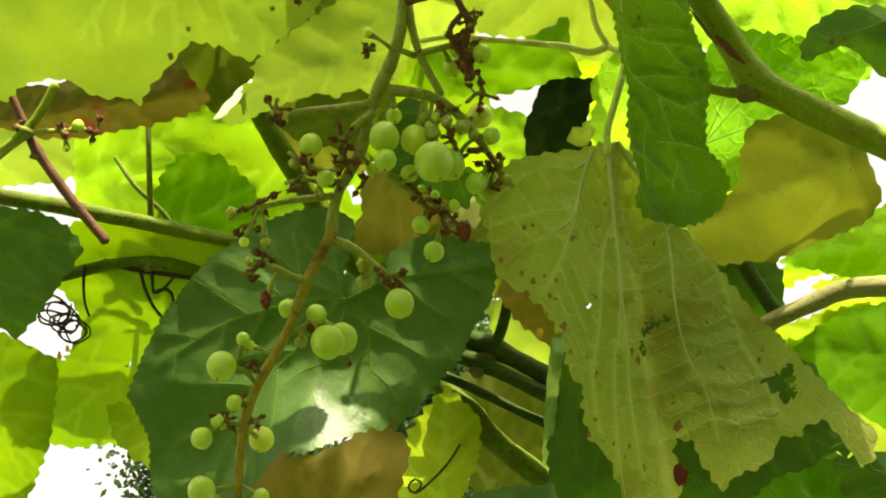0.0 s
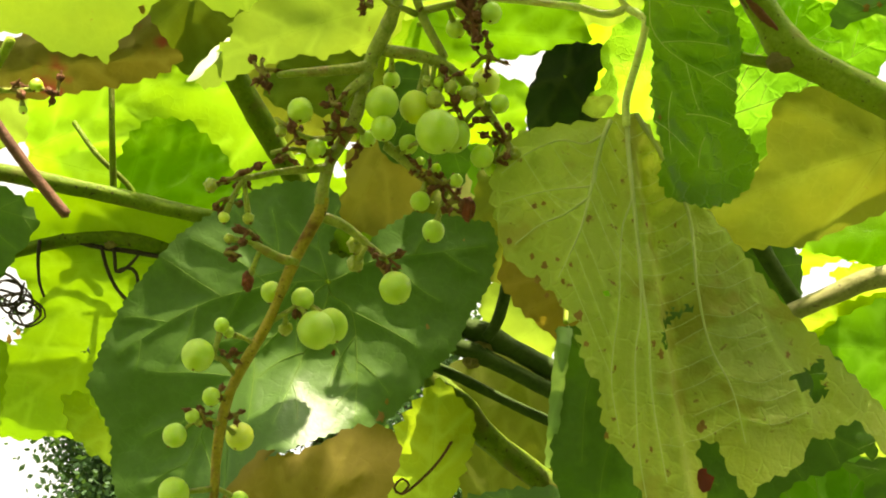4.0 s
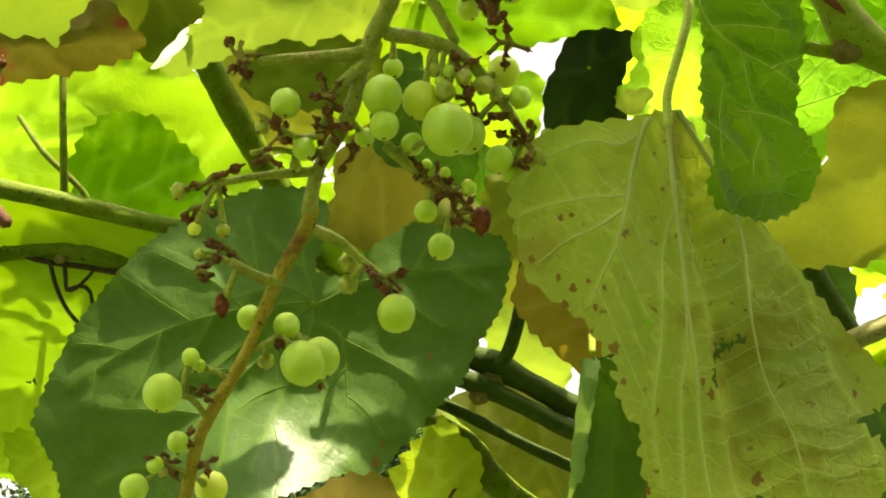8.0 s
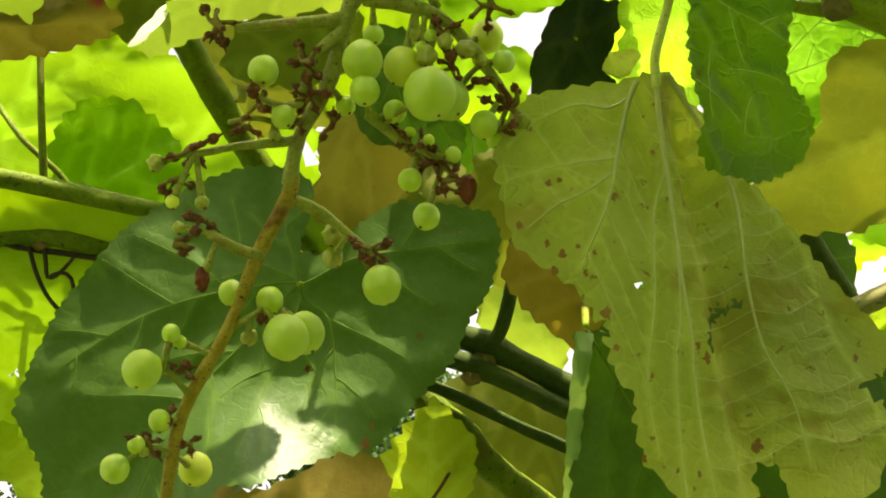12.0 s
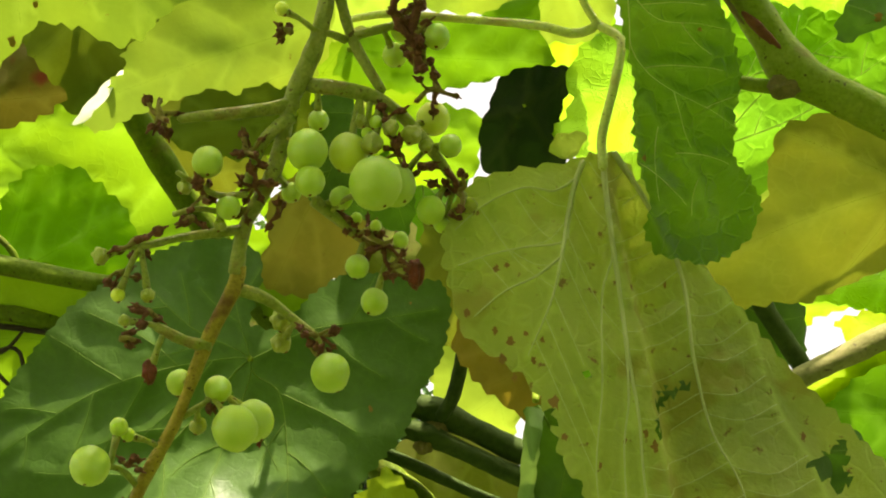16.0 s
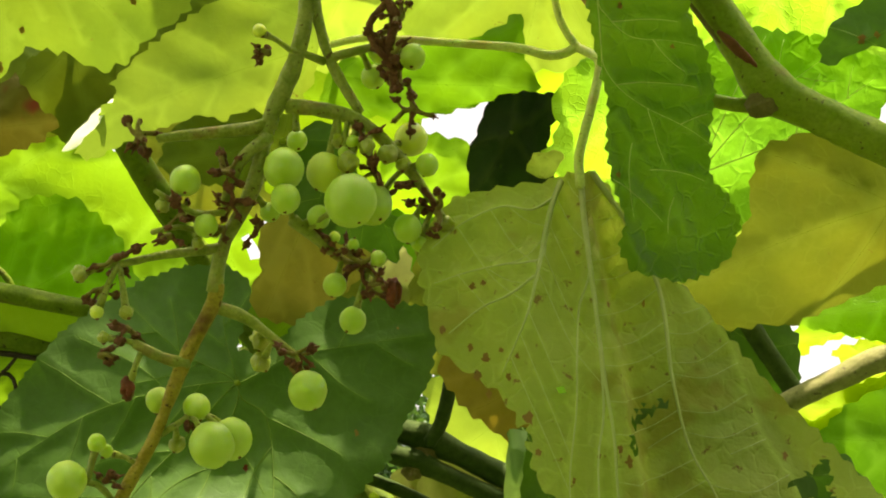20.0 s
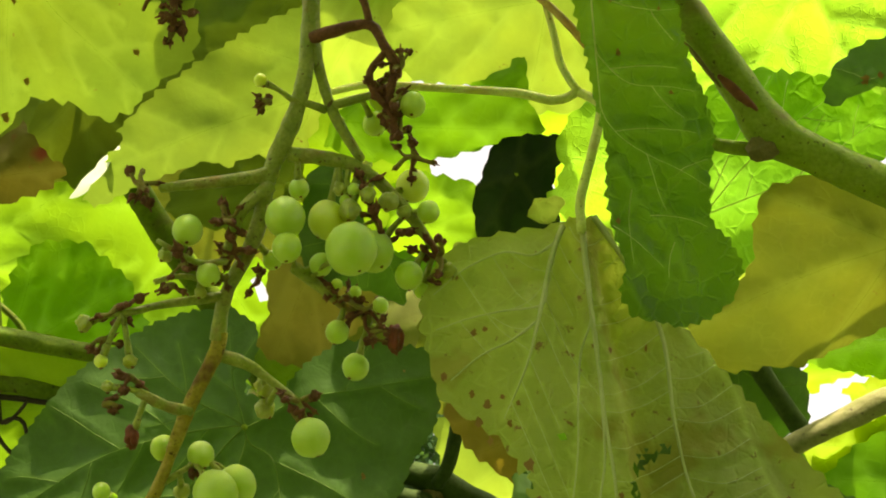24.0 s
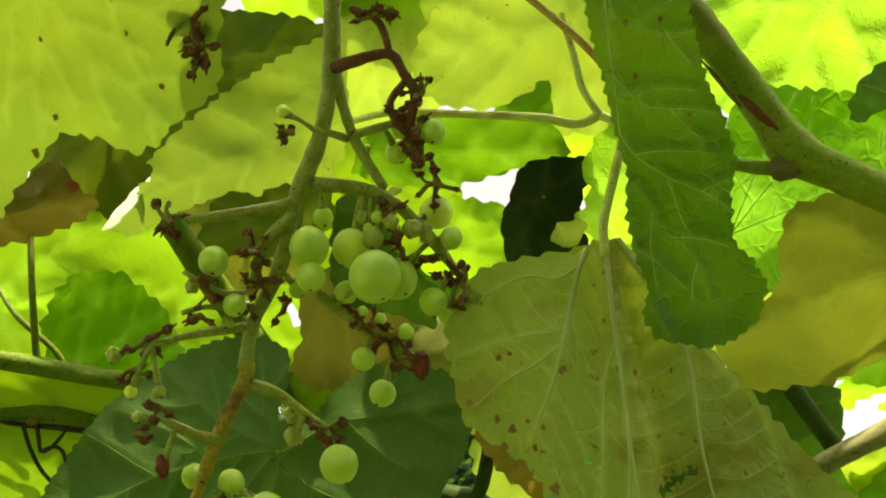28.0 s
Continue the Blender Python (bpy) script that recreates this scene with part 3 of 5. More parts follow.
        me = mesh("scorched_patch", np.column_stack([disc, height(disc) + 0.02]) / 100, [(0, k, k % 14 + 1) for k in range(1, 15)], of_kind[0] if of_kind else "scorch")
        part("rust_spot" if of_kind else "scorched_patch", me, thing, "dark red rust spot" if of_kind else "rusty brown scorched patch")
    if tilt:
        thing.matrix_basis = thing.matrix_basis @ pose(0, 0, 0, *tilt)
    # the stalk goes back and up into the vine
    if not stalk or kind in ("light", "young", "sunny", "crinkled", "dull", "fresh"):
        last_leaf = thing
        return thing
    stalk = smooth_path([(0, 0, -0.02), (0.05, 0.2, -0.5), (0.1, 0.5, -1.3), (rnd.uniform(-.2, .4), 0.7, -2.4)], 0.25) / 100
    part("stalk", mesh("stalk", *tube(stalk, [0.0009, 0.0013], 7), "cane"), thing)
    last_leaf = thing
    return thing


def stem(name, points, r0, r1, material, node=(), label=""):
    """A cane, stalk or tendril along sheet points, with swollen nodes at some of them."""
    material = "dry_wood" if material == "dry" else material
    at = np.array([cm(p) for p in points])
    p = smooth_path(at, max(0.0015, r0 / 100 * 0.6))
    radii = np.linspace(r0, r1, len(p)) / 100
    for k in node:
        d = np.linalg.norm(p - at[k], axis=1)
        radii *= 1 + 0.28 * np.exp(-(d / (r0 / 100 * 1.5)) ** 2)
    thing = new(name)
    thing.matrix_basis = SHEET @ Matrix.Translation(at[0])
    tagged(thing, label, {"vine_cane": "cane", "leaf_stalk": "stalk", "dry_twig": "twig"}.get(name, "tendril"), "", "thing")
    part({"vine_cane": "cane", "dry_twig": "wood"}.get(name, "stalk"), mesh(name, *tube(p - at[0], radii, 12, 0.12, at[0][0] * 50), material), thing)
    for k in node:
        bud = ball(at[k] - at[0] + np.array((-0.45, -1.1, 0.6)) * r0 / 100, r0 / 100 * 0.85, 12, 16, (1.2, 0.95, 0.9), 0.45, k)
        part("bud", mesh("bud", *bud, "node"), thing, "brown swollen bud")
    return thing


def scar(points, r, material="bark"):
    """A torn brown strip of bark on the newest stem."""
    thing = [o for o in scene.objects if o.parent is None and o.name.startswith("vine_cane")][-1]
    at = np.array([cm(p) for p in points])
    o = np.array(SHEET.inverted() @ thing.matrix_basis.translation)
    part("bark_scar", mesh("bark_scar", *tube(smooth_path(at - o, 0.001), [r / 300, r / 100, r / 100, r / 300], 8, 0.8), material), thing, "torn brown bark")


# ---------------------------------------------------------------- the bunch of grapes
def start_bunch(label):
    global bunch
    bunch = new("grape_bunch")
    bunch.matrix_basis = SHEET
    tagged(bunch, label, "grape bunch", "", "thing")


bunch = None
bits = random.Random(11)
branch_points = []


def twig(name, points, r0, r1):
    p = smooth_path([cm(q) for q in points], 0.0018)
    branch_points.extend(p)
    me = mesh(name, *tube(p, [r0 / 100, r1 / 100], 12, 0.3, len(points)), {"dry_branch": "withered", "lower_rachis": "rachis_brown"}.get(name, "rachis"))
    part(name, me, bunch, "dry dark brown side branch" if name == "dry_branch" else "")


def berry(at, r, kind):
    c, r = cm(at), r / 100
    b = part("dried_berry" if kind == "r" else "berry", mesh("berry", *ball((0, 0, 0), r, 16, 22, (0.72, 1.25, 0.75) if kind == "r" else (1, 1.04, 1), {"d": 0.3, "r": 0.45}.get(kind, 0.05), bits.random() * 40), kind), bunch)
    b.matrix_basis = Matrix.Translation(c)
    low = np.array((bits.uniform(-.5, .5), -0.8, bits.uniform(0.1, 0.6)))
    low /= np.linalg.norm(low)
    part("berry_tip", mesh("berry_tip", *ball(low * r * 1.0, max(0.0004, r * 0.07), 5, 8, (1, 1, 1), 0.3), "withered"), b)
    # a thin stalk to the nearest branch
    near = branch_points[int(np.argmin([np.linalg.norm(q - c - (0, 0.002, 0)) for q in branch_points]))] - c
    far = np.linalg.norm(near)
    if r * 1.05 < far < 0.016:
        way = near / far
        s = smooth_path([way * r * 0.95, near * 0.5 + np.array((0, 0.05 * far, 0)) + way * r * 0.4, near], 0.0012)
        part("berry_stalk", mesh("berry_stalk", *tube(s, [0.0009, 0.0006, 0.0007], 6, 0.2), "rachis"), b)


def spur(at, size, count):
    """A knot of dried stubs with knobbed ends where berries have dropped."""
    c = cm(at)
    for i in range(max(3, int(count * 0.8))):
        d = np.array((bits.gauss(0, 1), bits.gauss(0, 1), bits.gauss(0, 0.6)))
        d /= np.linalg.norm(d)
        length = size / 100 * bits.uniform(0.45, 1.0)
        mid = d * length * 0.5 + np.array((bits.uniform(-.2, .2), bits.uniform(-.2, .2), bits.uniform(-.15, .15))) * length
        p = smooth_path([(0, 0, 0), mid, d * length], 0.0004)
        r = bits.uniform(0.7, 1.1)
        end = bits.uniform(0.0006, 0.0011)
        # the last of the flower's seat: a flared, crumpled knob with a point
        knob = join([ball(p[-1], end, 7, 9, (bits.uniform(0.8, 1.3), bits.uniform(0.7, 1.2), bits.uniform(0.6, 1)), 0.9, i * 1.7 + size),
                     tube(smooth_path([p[-1], p[-1] + d * end * bits.uniform(1.4, 2.4)], 0.0003), [end * 0.5, end * 0.2], 5, 0.5, i)])
        dry = bits.random()
        ob = part("withered_stub", mesh("withered_stub", *tube(p, [0.0009 * r, 0.0005 * r, 0.0006 * r], 6, 0.5, i * 3.1 + size), "withered" if dry < 0.45 else "stub"), bunch)
        ob.matrix_basis = Matrix.Translation(c)
        part("knob", mesh("knob", *knob, "withered" if dry < 0.85 else "red"), ob)


start_bunch("sparse bunch of small green grapes with withered brown stubs")
twig("rachis", [(-1.68, 10.51, 0.6), (-1.88, 8.55, 0.4), (-1.96, 6.49, 0.3), (-2.2, 5.09, 0.2), (-2.53, 4.21, 0.1), (-2.88, 3.46, 0.1), (-3.18, 2.17, 0), (-3.83, 0.88, 0), (-4.05, -0.19, -0.1)], 0.21, 0.16)
twig("lower_rachis", [(-4.01, -0.02, -0.1), (-4.09, -0.43, -0.1), (-4.7, -1.67, -0.2), (-5.39, -3.39, -0.3), (-6.18, -4.86, -0.5), (-6.52, -6.24, -0.6), (-6.66, -7.98, -0.7), (-6.76, -9.24, -0.8)], 0.16, 0.12)
twig("side_branch", [(-2.73, 3.52, 0.1), (-3.18, 3.38, 0), (-3.97, 3.28, -0.3), (-5.18, 3.15, -0.5)], 0.17, 0.1)
twig("side_branch", [(-2.46, 3.89, 0.2), (-1.55, 3.76, 0.2), (-0.73, 3.46, 0.3), (-0.07, 2.81, 0.4), (0.76, 1.71, 0.6)], 0.17, 0.12)
twig("side_branch", [(-1.87, 6.34, 0.3), (-1.71, 5.53, 0.4), (-1.44, 4.71, 0.4), (-0.87, 3.75, 0.4)], 0.15, 0.1)
twig("side_branch", [(-3.86, 0.8, 0), (-4.47, 0.71, -0.2), (-5.26, 0.61, -0.4), (-6.02, 0.44, -0.6)], 0.12, 0.08)
twig("side_branch", [(-4.07, -0.52, 0), (-3.43, -0.76, 0.2), (-2.77, -1.26, 0.3), (-2.35, -1.58, 0.3)], 0.15, 0.1)
twig("side_branch", [(-4.65, -1.75, -0.2), (-5.17, -1.58, -0.4), (-5.72, -1.26, -0.6)], 0.15, 0.09)
twig("side_branch", [(-2.85, 3.19, 0), (-3.48, 2.59, -0.3), (-3.79, 1.69, -0.4)], 0.15, 0.1)
twig("side_branch", [(-2.36, 1.39, 0.1), (-1.87, 0.98, 0.3), (-1.3, 0.49, 0.5), (-0.72, 0.25, 0.6)], 0.13, 0.08)
twig("side_branch", [(-1.57, 4.95, 0.4), (-1.07, 5.07, 0.4), (-0.41, 5.22, 0.3)], 0.11, 0.08)
twig("side_branch", [(-1.65, 4.87, 0.4), (-1.97, 4.98, 0.2), (-2.37, 5.09, 0)], 0.1, 0.07)
twig("dry_branch", [(-1.92, 6.45, 0.2), (-1.37, 6.59, 0.1), (-0.6, 6.7, 0), (-0.3, 6.25, 0), (-0.07, 5.73, 0), (-0.22, 4.98, 0), (-0.06, 4.22, 0)], 0.14, 0.1)
twig("dry_branch", [(-0.6, 6.7, 0), (-0.71, 7.15, 0), (-0.95, 7.54, 0), (-1.45, 7.75, 0)], 0.09, 0.08)
twig("dry_branch", [(-0.24, 6.12, 0), (-0.63, 5.62, -0.1), (-0.52, 5.17, -0.1), (-0.25, 4.85, -0.1)], 0.09, 0.07)
twig("side_branch", [(-5.39, -3.36, -0.3), (-4.79, -2.99, -0.1), (-4.47, -2.75, 0)], 0.08, 0.06)
twig("side_branch", [(-6.13, -4.73, -0.5), (-6.51, -4.27, -0.7), (-6.88, -4.18, -0.9)], 0.08, 0.06)
twig("side_branch", [(-6.48, -6, -0.6), (-6.96, -5.77, -0.9), (-7.51, -6.15, -1)], 0.07, 0.05)
twig("side_branch", [(-6.62, -7.62, -0.7), (-7.11, -7.67, -0.9), (-7.59, -7.71, -1)], 0.08, 0.05)
twig("side_branch", [(-3.79, 1.53, -0.4), (-4.42, 1.52, -0.6), (-5.23, 2, -0.7)], 0.08, 0.05)
twig("side_branch", [(-3.97, 1.04, -0.2), (-4.77, 1.23, -0.4), (-5.32, 1.11, -0.6)], 0.08, 0.05)
berry((-4.59, 2.22, -0.6), 0.33, "g")
berry((-2.48, 2.46, -0.5), 0.44, "g")
berry((-2.42, 1.79, -0.8), 0.32, "g")
berry((-1.62, 2.41, 0.1), 0.43, "y")
berry((-1.03, 1.74, -0.7), 0.57, "g")
berry((-0.62, 1.69, 0), 0.46, "g")
berry((-1.79, 1.43, 0.2), 0.26, "g")
berry((0.16, 1.15, 0.1), 0.31, "g")
berry((0.6, 2.56, 0.3), 0.25, "g")
berry((0.31, 4.91, 0), 0.28, "g")
berry((-0.39, 5.14, 0.6), 0.3, "g")
berry((-1.11, 2.61, -0.2), 0.23, "d")
berry((-4.17, 1.25, -0.5), 0.26, "g")
berry((-1.45, -0.06, 0.2), 0.26, "g")
berry((-1.08, -0.85, 0.5), 0.3, "g")
berry((-2.05, -2.36, 0), 0.43, "g")
berry((-4.08, -3.47, -0.5), 0.49, "g")
berry((-3.75, -3.41, 0.2), 0.46, "g")
berry((-5.32, -2.54, 0.1), 0.28, "g")
berry((-4.49, -2.7, 0.1), 0.3, "g")
berry((-7.04, -4.12, -1.2), 0.42, "g")
berry((-6.51, -3.38, -0.7), 0.2, "g")
berry((-6.35, -3.58, -0.5), 0.15, "g")
berry((-6.73, -5.23, -0.8), 0.24, "g")
berry((-7.19, -5.71, -1), 0.19, "g")
berry((-7.62, -6.21, -1.1), 0.31, "g")
berry((-6.11, -6.4, 0.3), 0.37, "y")
berry((-7.62, -7.7, -1.1), 0.4, "g")
berry((-6, -7.97, -0.5), 0.25, "g")
berry((-7.28, -8.08, -0.9), 0.24, "g")
berry((-4.94, -3.51, 0.2), 0.18, "d")
berry((-0.5, 0.51, 0.4), 0.18, "g")
berry((-6.51, -0.58, -0.6), 0.15, "y")
berry((-6.87, 0.24, -0.6), 0.18, "d")
berry((-1.04, 0.82, 0.3), 0.13, "g")
berry((0.25, 3.17, 0.8), 0.37, "y")
berry((-0.59, 4.59, 0.9), 0.27, "g")
berry((-2.27, 3.13, 0.4), 0.23, "g")
berry((-2.87, 1.56, 0.3), 0.22, "g")
berry((-3.15, -1.27, 0.8), 0.23, "d")
berry((-3.15, -1.77, 0.8), 0.22, "d")
berry((-0.25, 2.79, 0), 0.21, "d")
berry((-0.71, 2.94, -0.1), 0.18, "d")
berry((-1.01, 3.06, 0), 0.15, "g")
berry((-1.34, 3.1, 0.1), 0.15, "d")
berry((-3.02, 5.5, -0.1), 0.15, "y")
berry((-0.18, -0.25, 0.4), 0.25, "r")
berry((-5.88, -2.24, -0.5), 0.21, "r")
berry((-3.65, -3.36, 0.4), 0.12, "r")
berry((-5.88, -0.6, -0.6), 0.15, "d")
berry((-6.37, -1.13, -0.6), 0.13, "d")
berry((-5.08, 1.68, -0.6), 0.15, "d")
berry((-1.21, 2.83, 0), 0.13, "g")
berry((0.07, 2.55, 0.2), 0.15, "d")
berry((1.02, 1.25, 0.5), 0.17, "d")
berry((0.41, 0.83, 0.5), 0.18, "g")
berry((-1.46, 0.99, 0.4), 0.13, "g")
berry((-4.36, 0.87, -0.4), 0.13, "d")
berry((-7.02, -5.87, -1), 0.11, "d")
spur((-5.57, 3.22, -0.6), 0.62, 9)
spur((-6.13, 0.57, -0.6), 0.62, 8)
spur((-2.82, 5.01, -0.1), 0.49, 7)
spur((-2.35, -1.58, 0.3), 0.5, 9)
spur((-2.34, -1.99, 0.2), 0.33, 6)
spur((-5.88, -0.93, -0.6), 0.46, 8)
spur((-6.45, -1.51, -0.6), 0.36, 6)
spur((-3.78, 2.42, -0.5), 0.52, 9)
spur((-3.63, 1.69, -0.4), 0.55, 10)
spur((-4.67, 1.52, -0.6), 0.49, 8)
spur((-4.91, 1.03, -0.6), 0.39, 6)
spur((-3.15, 1.05, -0.2), 0.36, 6)
spur((-0.72, 3.12, 0.1), 0.49, 8)
spur((-0.55, 2.38, 0), 0.49, 9)
spur((-0.06, 2.14, 0.2), 0.43, 7)
spur((0.77, 1.58, 0.5), 0.63, 10)
spur((0.6, 1.08, 0.4), 0.36, 6)
spur((-0.88, 0.41, 0.4), 0.56, 10)
spur((-0.71, -0.09, 0.4), 0.46, 8)
spur((-1.21, 0.74, 0.4), 0.36, 6)
spur((-1.62, 0.98, 0.3), 0.3, 5)
spur((0, 5.73, 0), 0.56, 10)
spur((-0.22, 4.98, 0), 0.5, 10)
spur((-0.12, 4.23, 0), 0.53, 10)
spur((-0.51, 5.36, -0.1), 0.35, 7)
spur((-1.01, 7.54, 0), 0.38, 8)
spur((-0.56, 7.71, 0), 0.3, 6)
spur((-6.34, -4.19, -0.7), 0.33, 6)
spur((-6.96, -5.64, -0.9), 0.39, 7)
spur((-6.14, -5.77, -0.4), 0.26, 5)
spur((-6.52, -5.26, -0.6), 0.29, 5)
spur((-6.46, -0.12, -0.6), 0.42, 7)
spur((-4.72, -2.91, 0), 0.3, 5)
spur((0.34, 3.8, 0.4), 0.56, 9)
spur((-3.8, 1.2, -0.3), 0.33, 6)

start_bunch("tiny young grape cluster beside a dry twig")
twig("side_branch", [(-14.56, 2, 2.3), (-13.5, 2.7, 2.3), (-12.62, 2.76, 2.3), (-11.92, 2.83, 2.3)], 0.1, 0.07)
twig("side_branch", [(-13.5, 2.7, 2.3), (-14, 2.87, 2.2)], 0.09, 0.07)
twig("side_branch", [(-12.62, 2.76, 2.3), (-12.45, 2.31, 2.3)], 0.07, 0.05)
berry((-12.13, 2.92, 2.3), 0.19, "g")
berry((-12.48, 2.24, 2.3), 0.12, "g")
spur((-12.8, 2.79, 2.3), 0.35, 5)
spur((-11.56, 2.72, 2.4), 0.45, 6)
spur((-14.03, 2.93, 2.3), 0.28, 4)

start_bunch("dried brown grape cluster hanging over a pale leaf")
twig("dry_branch", [(-5.16, 9.27, 0), (-5.06, 8.37, 0), (-4.99, 7.73, 0), (-4.91, 7.15, 0), (-4.99, 6.61, 0)], 0.1, 0.08)
twig("dry_branch", [(-5.01, 7.86, 0), (-5.41, 7.49, 0), (-5.61, 7.12, 0)], 0.06, 0.05)
berry((-4.73, 7.56, 0.2), 0.19, "g")
spur((-4.91, 7.09, 0), 0.48, 9)
spur((-4.99, 7.67, 0), 0.43, 8)
spur((-4.99, 6.61, 0), 0.33, 7)
spur((-4.76, 6.83, 0), 0.33, 6)


# ---------------------------------------------------------------- canes, stalks and tendrils
stem("vine_cane", [(5.23, 8.83, 1.4), (6.7, 6.69, 1), (7.54, 5.36, 1), (8.29, 4.28, 1), (9.37, 3.66, 1), (10.69, 3.05, 1), (12.14, 2.39, 1), (13.87, 1.48, 0.6)], 0.38, 0.49, "cane", node=[3], label='thick green vine cane with a swollen brown node')
scar([(7.11, 5.49, 0.62), (7.4, 5.22, 0.62), (7.69, 4.93, 0.62), (7.97, 4.62, 0.62)], 0.13, "red_scar")
scar([(6.27, 6.36, 0.62), (6.56, 6.02, 0.62), (6.89, 5.57, 0.62), (7.15, 5.23, 0.62)], 0.06, "node")
stem("vine_cane", [(-16.98, 1.09, 4.7), (-15.31, 0.77, 4.7), (-13.1, 0.42, 4.7), (-10.53, -0.06, 4.7), (-8.02, -0.59, 5), (-6.73, -0.91, 6.2), (-5.4, -1.26, 7.6)], 0.29, 0.21, "cane_mid", label='slender green vine cane crossing behind the leaves')
stem("vine_cane", [(-14.42, -2.02, 5.45), (-13.3, -1.75, 5.45), (-11.81, -1.41, 5.45), (-10.5, -1.29, 5.45), (-9.39, -1.52, 5.45), (-7.71, -1.82, 6.5)], 0.19, 0.24, "cane_mid", node=[3], label='thin green vine cane with a budding node')
stem("leaf_stalk", [(-10.88, 3.6, 6.4), (-10.75, 1.71, 6), (-10.69, 0.22, 6), (-10.63, -1.17, 6)], 0.09, 0.11, "cane_mid", label='thin straight green leaf stalk')
stem("leaf_stalk", [(-12.15, 2.13, 7.2), (-11.29, 1.16, 6.4), (-10.15, -0.05, 6.4), (-10.62, -1.12, 6.4)], 0.08, 0.09, "cane_mid", label='thin bent green leaf stalk')
stem("vine_cane", [(-9.57, 7.68, 6.2), (-8.5, 5.89, 6), (-7.47, 4.23, 6), (-6.42, 2.31, 6.6), (-5.21, 0.27, 7.6), (-3.86, -1.73, 7.6), (-1.89, -4.41, 6.8), (-0.17, -6.28, 6), (1.13, -7.47, 6), (3.17, -8.92, 6), (4.8, -9.73, 5.5)], 0.35, 0.4, "cane_mid", node=[7], label='long green vine cane running diagonally behind the bunch')
stem("dry_twig", [(-14.39, 4.03, 2.6), (-13.95, 3.07, 2.6), (-13.48, 2.14, 2.6), (-12.53, 0.8, 2.6), (-11.32, -0.64, 2.6)], 0.14, 0.16, "bark", node=[2], label='dry reddish brown broken twig end')
stem("leaf_stalk", [(-15.92, 1.24, 3.2), (-14.59, 2.06, 2.4), (-13.53, 3.06, 2.4), (-12.87, 4.19, 2.4)], 0.17, 0.14, "cane", label='pale green leaf stalk')
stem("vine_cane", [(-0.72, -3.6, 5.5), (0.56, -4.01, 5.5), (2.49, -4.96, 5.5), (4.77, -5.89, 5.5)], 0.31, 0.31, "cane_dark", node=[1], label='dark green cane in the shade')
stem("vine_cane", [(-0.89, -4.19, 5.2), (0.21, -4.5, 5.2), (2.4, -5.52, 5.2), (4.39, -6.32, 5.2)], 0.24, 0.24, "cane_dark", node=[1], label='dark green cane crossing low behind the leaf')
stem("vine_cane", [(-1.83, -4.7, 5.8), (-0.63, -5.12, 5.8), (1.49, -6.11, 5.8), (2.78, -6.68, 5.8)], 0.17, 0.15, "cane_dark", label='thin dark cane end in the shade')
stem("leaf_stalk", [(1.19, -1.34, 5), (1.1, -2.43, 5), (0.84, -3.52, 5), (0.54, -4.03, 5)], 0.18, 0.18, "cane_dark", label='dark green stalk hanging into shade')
stem("tendril", [(-1.76, 5.48, 2.2), (-0.8, 5.58, 1.7), (0.39, 5.51, 1.7), (1.74, 5.4, 1.7), (2.76, 5.3, 1.7), (3.43, 5.13, 1.7), (3.85, 5.21, 1.7), (4.07, 5.38, 1.7)], 0.08, 0.11, "tendril", label='pale yellow-green tendril forking at a small bud')
stem("tendril", [(3.25, 7.71, 1.7), (3.51, 6.7, 1.7), (3.68, 5.94, 1.7), (4.04, 5.32, 1.7)], 0.08, 0.1, "tendril", label='pale curved leaf stalk rising from the fork')
stem("leaf_stalk", [(4.04, 5.32, 1.7), (4.43, 5.08, 1.5), (4.52, 4.8, 1.3), (4.32, 3.94, 1), (4.0, 2.8, 0.78), (3.99, 2.4, 0.68), (4.0, 2.05, 0.6)], 0.1, 0.11, "tendril", label='pale stalk holding the hanging leaf')
stem("leaf_stalk", [(1.83, 8.59, 0.9), (2.57, 7.91, 0.9), (3.68, 6.89, 0.9), (4.65, 5.7, 0.9)], 0.09, 0.09, "red_stalk", label='orange tinted thin leaf stalk')
stem("dry_twig", [(8.7, -3.38, 4), (9.57, -2.88, 4), (10.62, -2.4, 4), (11.66, -1.98, 4), (13.4, -1.85, 4)], 0.26, 0.35, "dry", label='pale peeling dry twig')
stem("leaf_stalk", [(6.62, 4.17, 1.6), (7.42, 3.94, 1.3), (8.34, 3.84, 1.3)], 0.15, 0.17, "cane", label='short side shoot at the cane node')
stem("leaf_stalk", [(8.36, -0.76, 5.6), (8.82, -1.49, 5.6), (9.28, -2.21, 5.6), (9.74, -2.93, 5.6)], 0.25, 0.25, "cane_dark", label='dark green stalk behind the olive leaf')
stem("tendril", [(-0.01, -6.41, 5.6), (-0.68, -7.56, 5.2), (-1.32, -8.3, 5.2), (-1.86, -8.73, 5.2), (-2.1, -8.53, 5.2), (-1.87, -8.27, 5.2), (-1.66, -8.45, 5.2), (-1.86, -8.71, 5.2), (-2.01, -8.66, 5.2)], 0.05, 0.035, "bark", label='thin reddish tendril ending in a spiral coil')
stem("dry_tendril", [(-12.07, -1.3, 5.4), (-11.05, -1.59, 5.4), (-9.93, -1.73, 5.4), (-8.82, -1.92, 5.4)], 0.09, 0.07, "black", label='dark withered tendril wound along a cane')
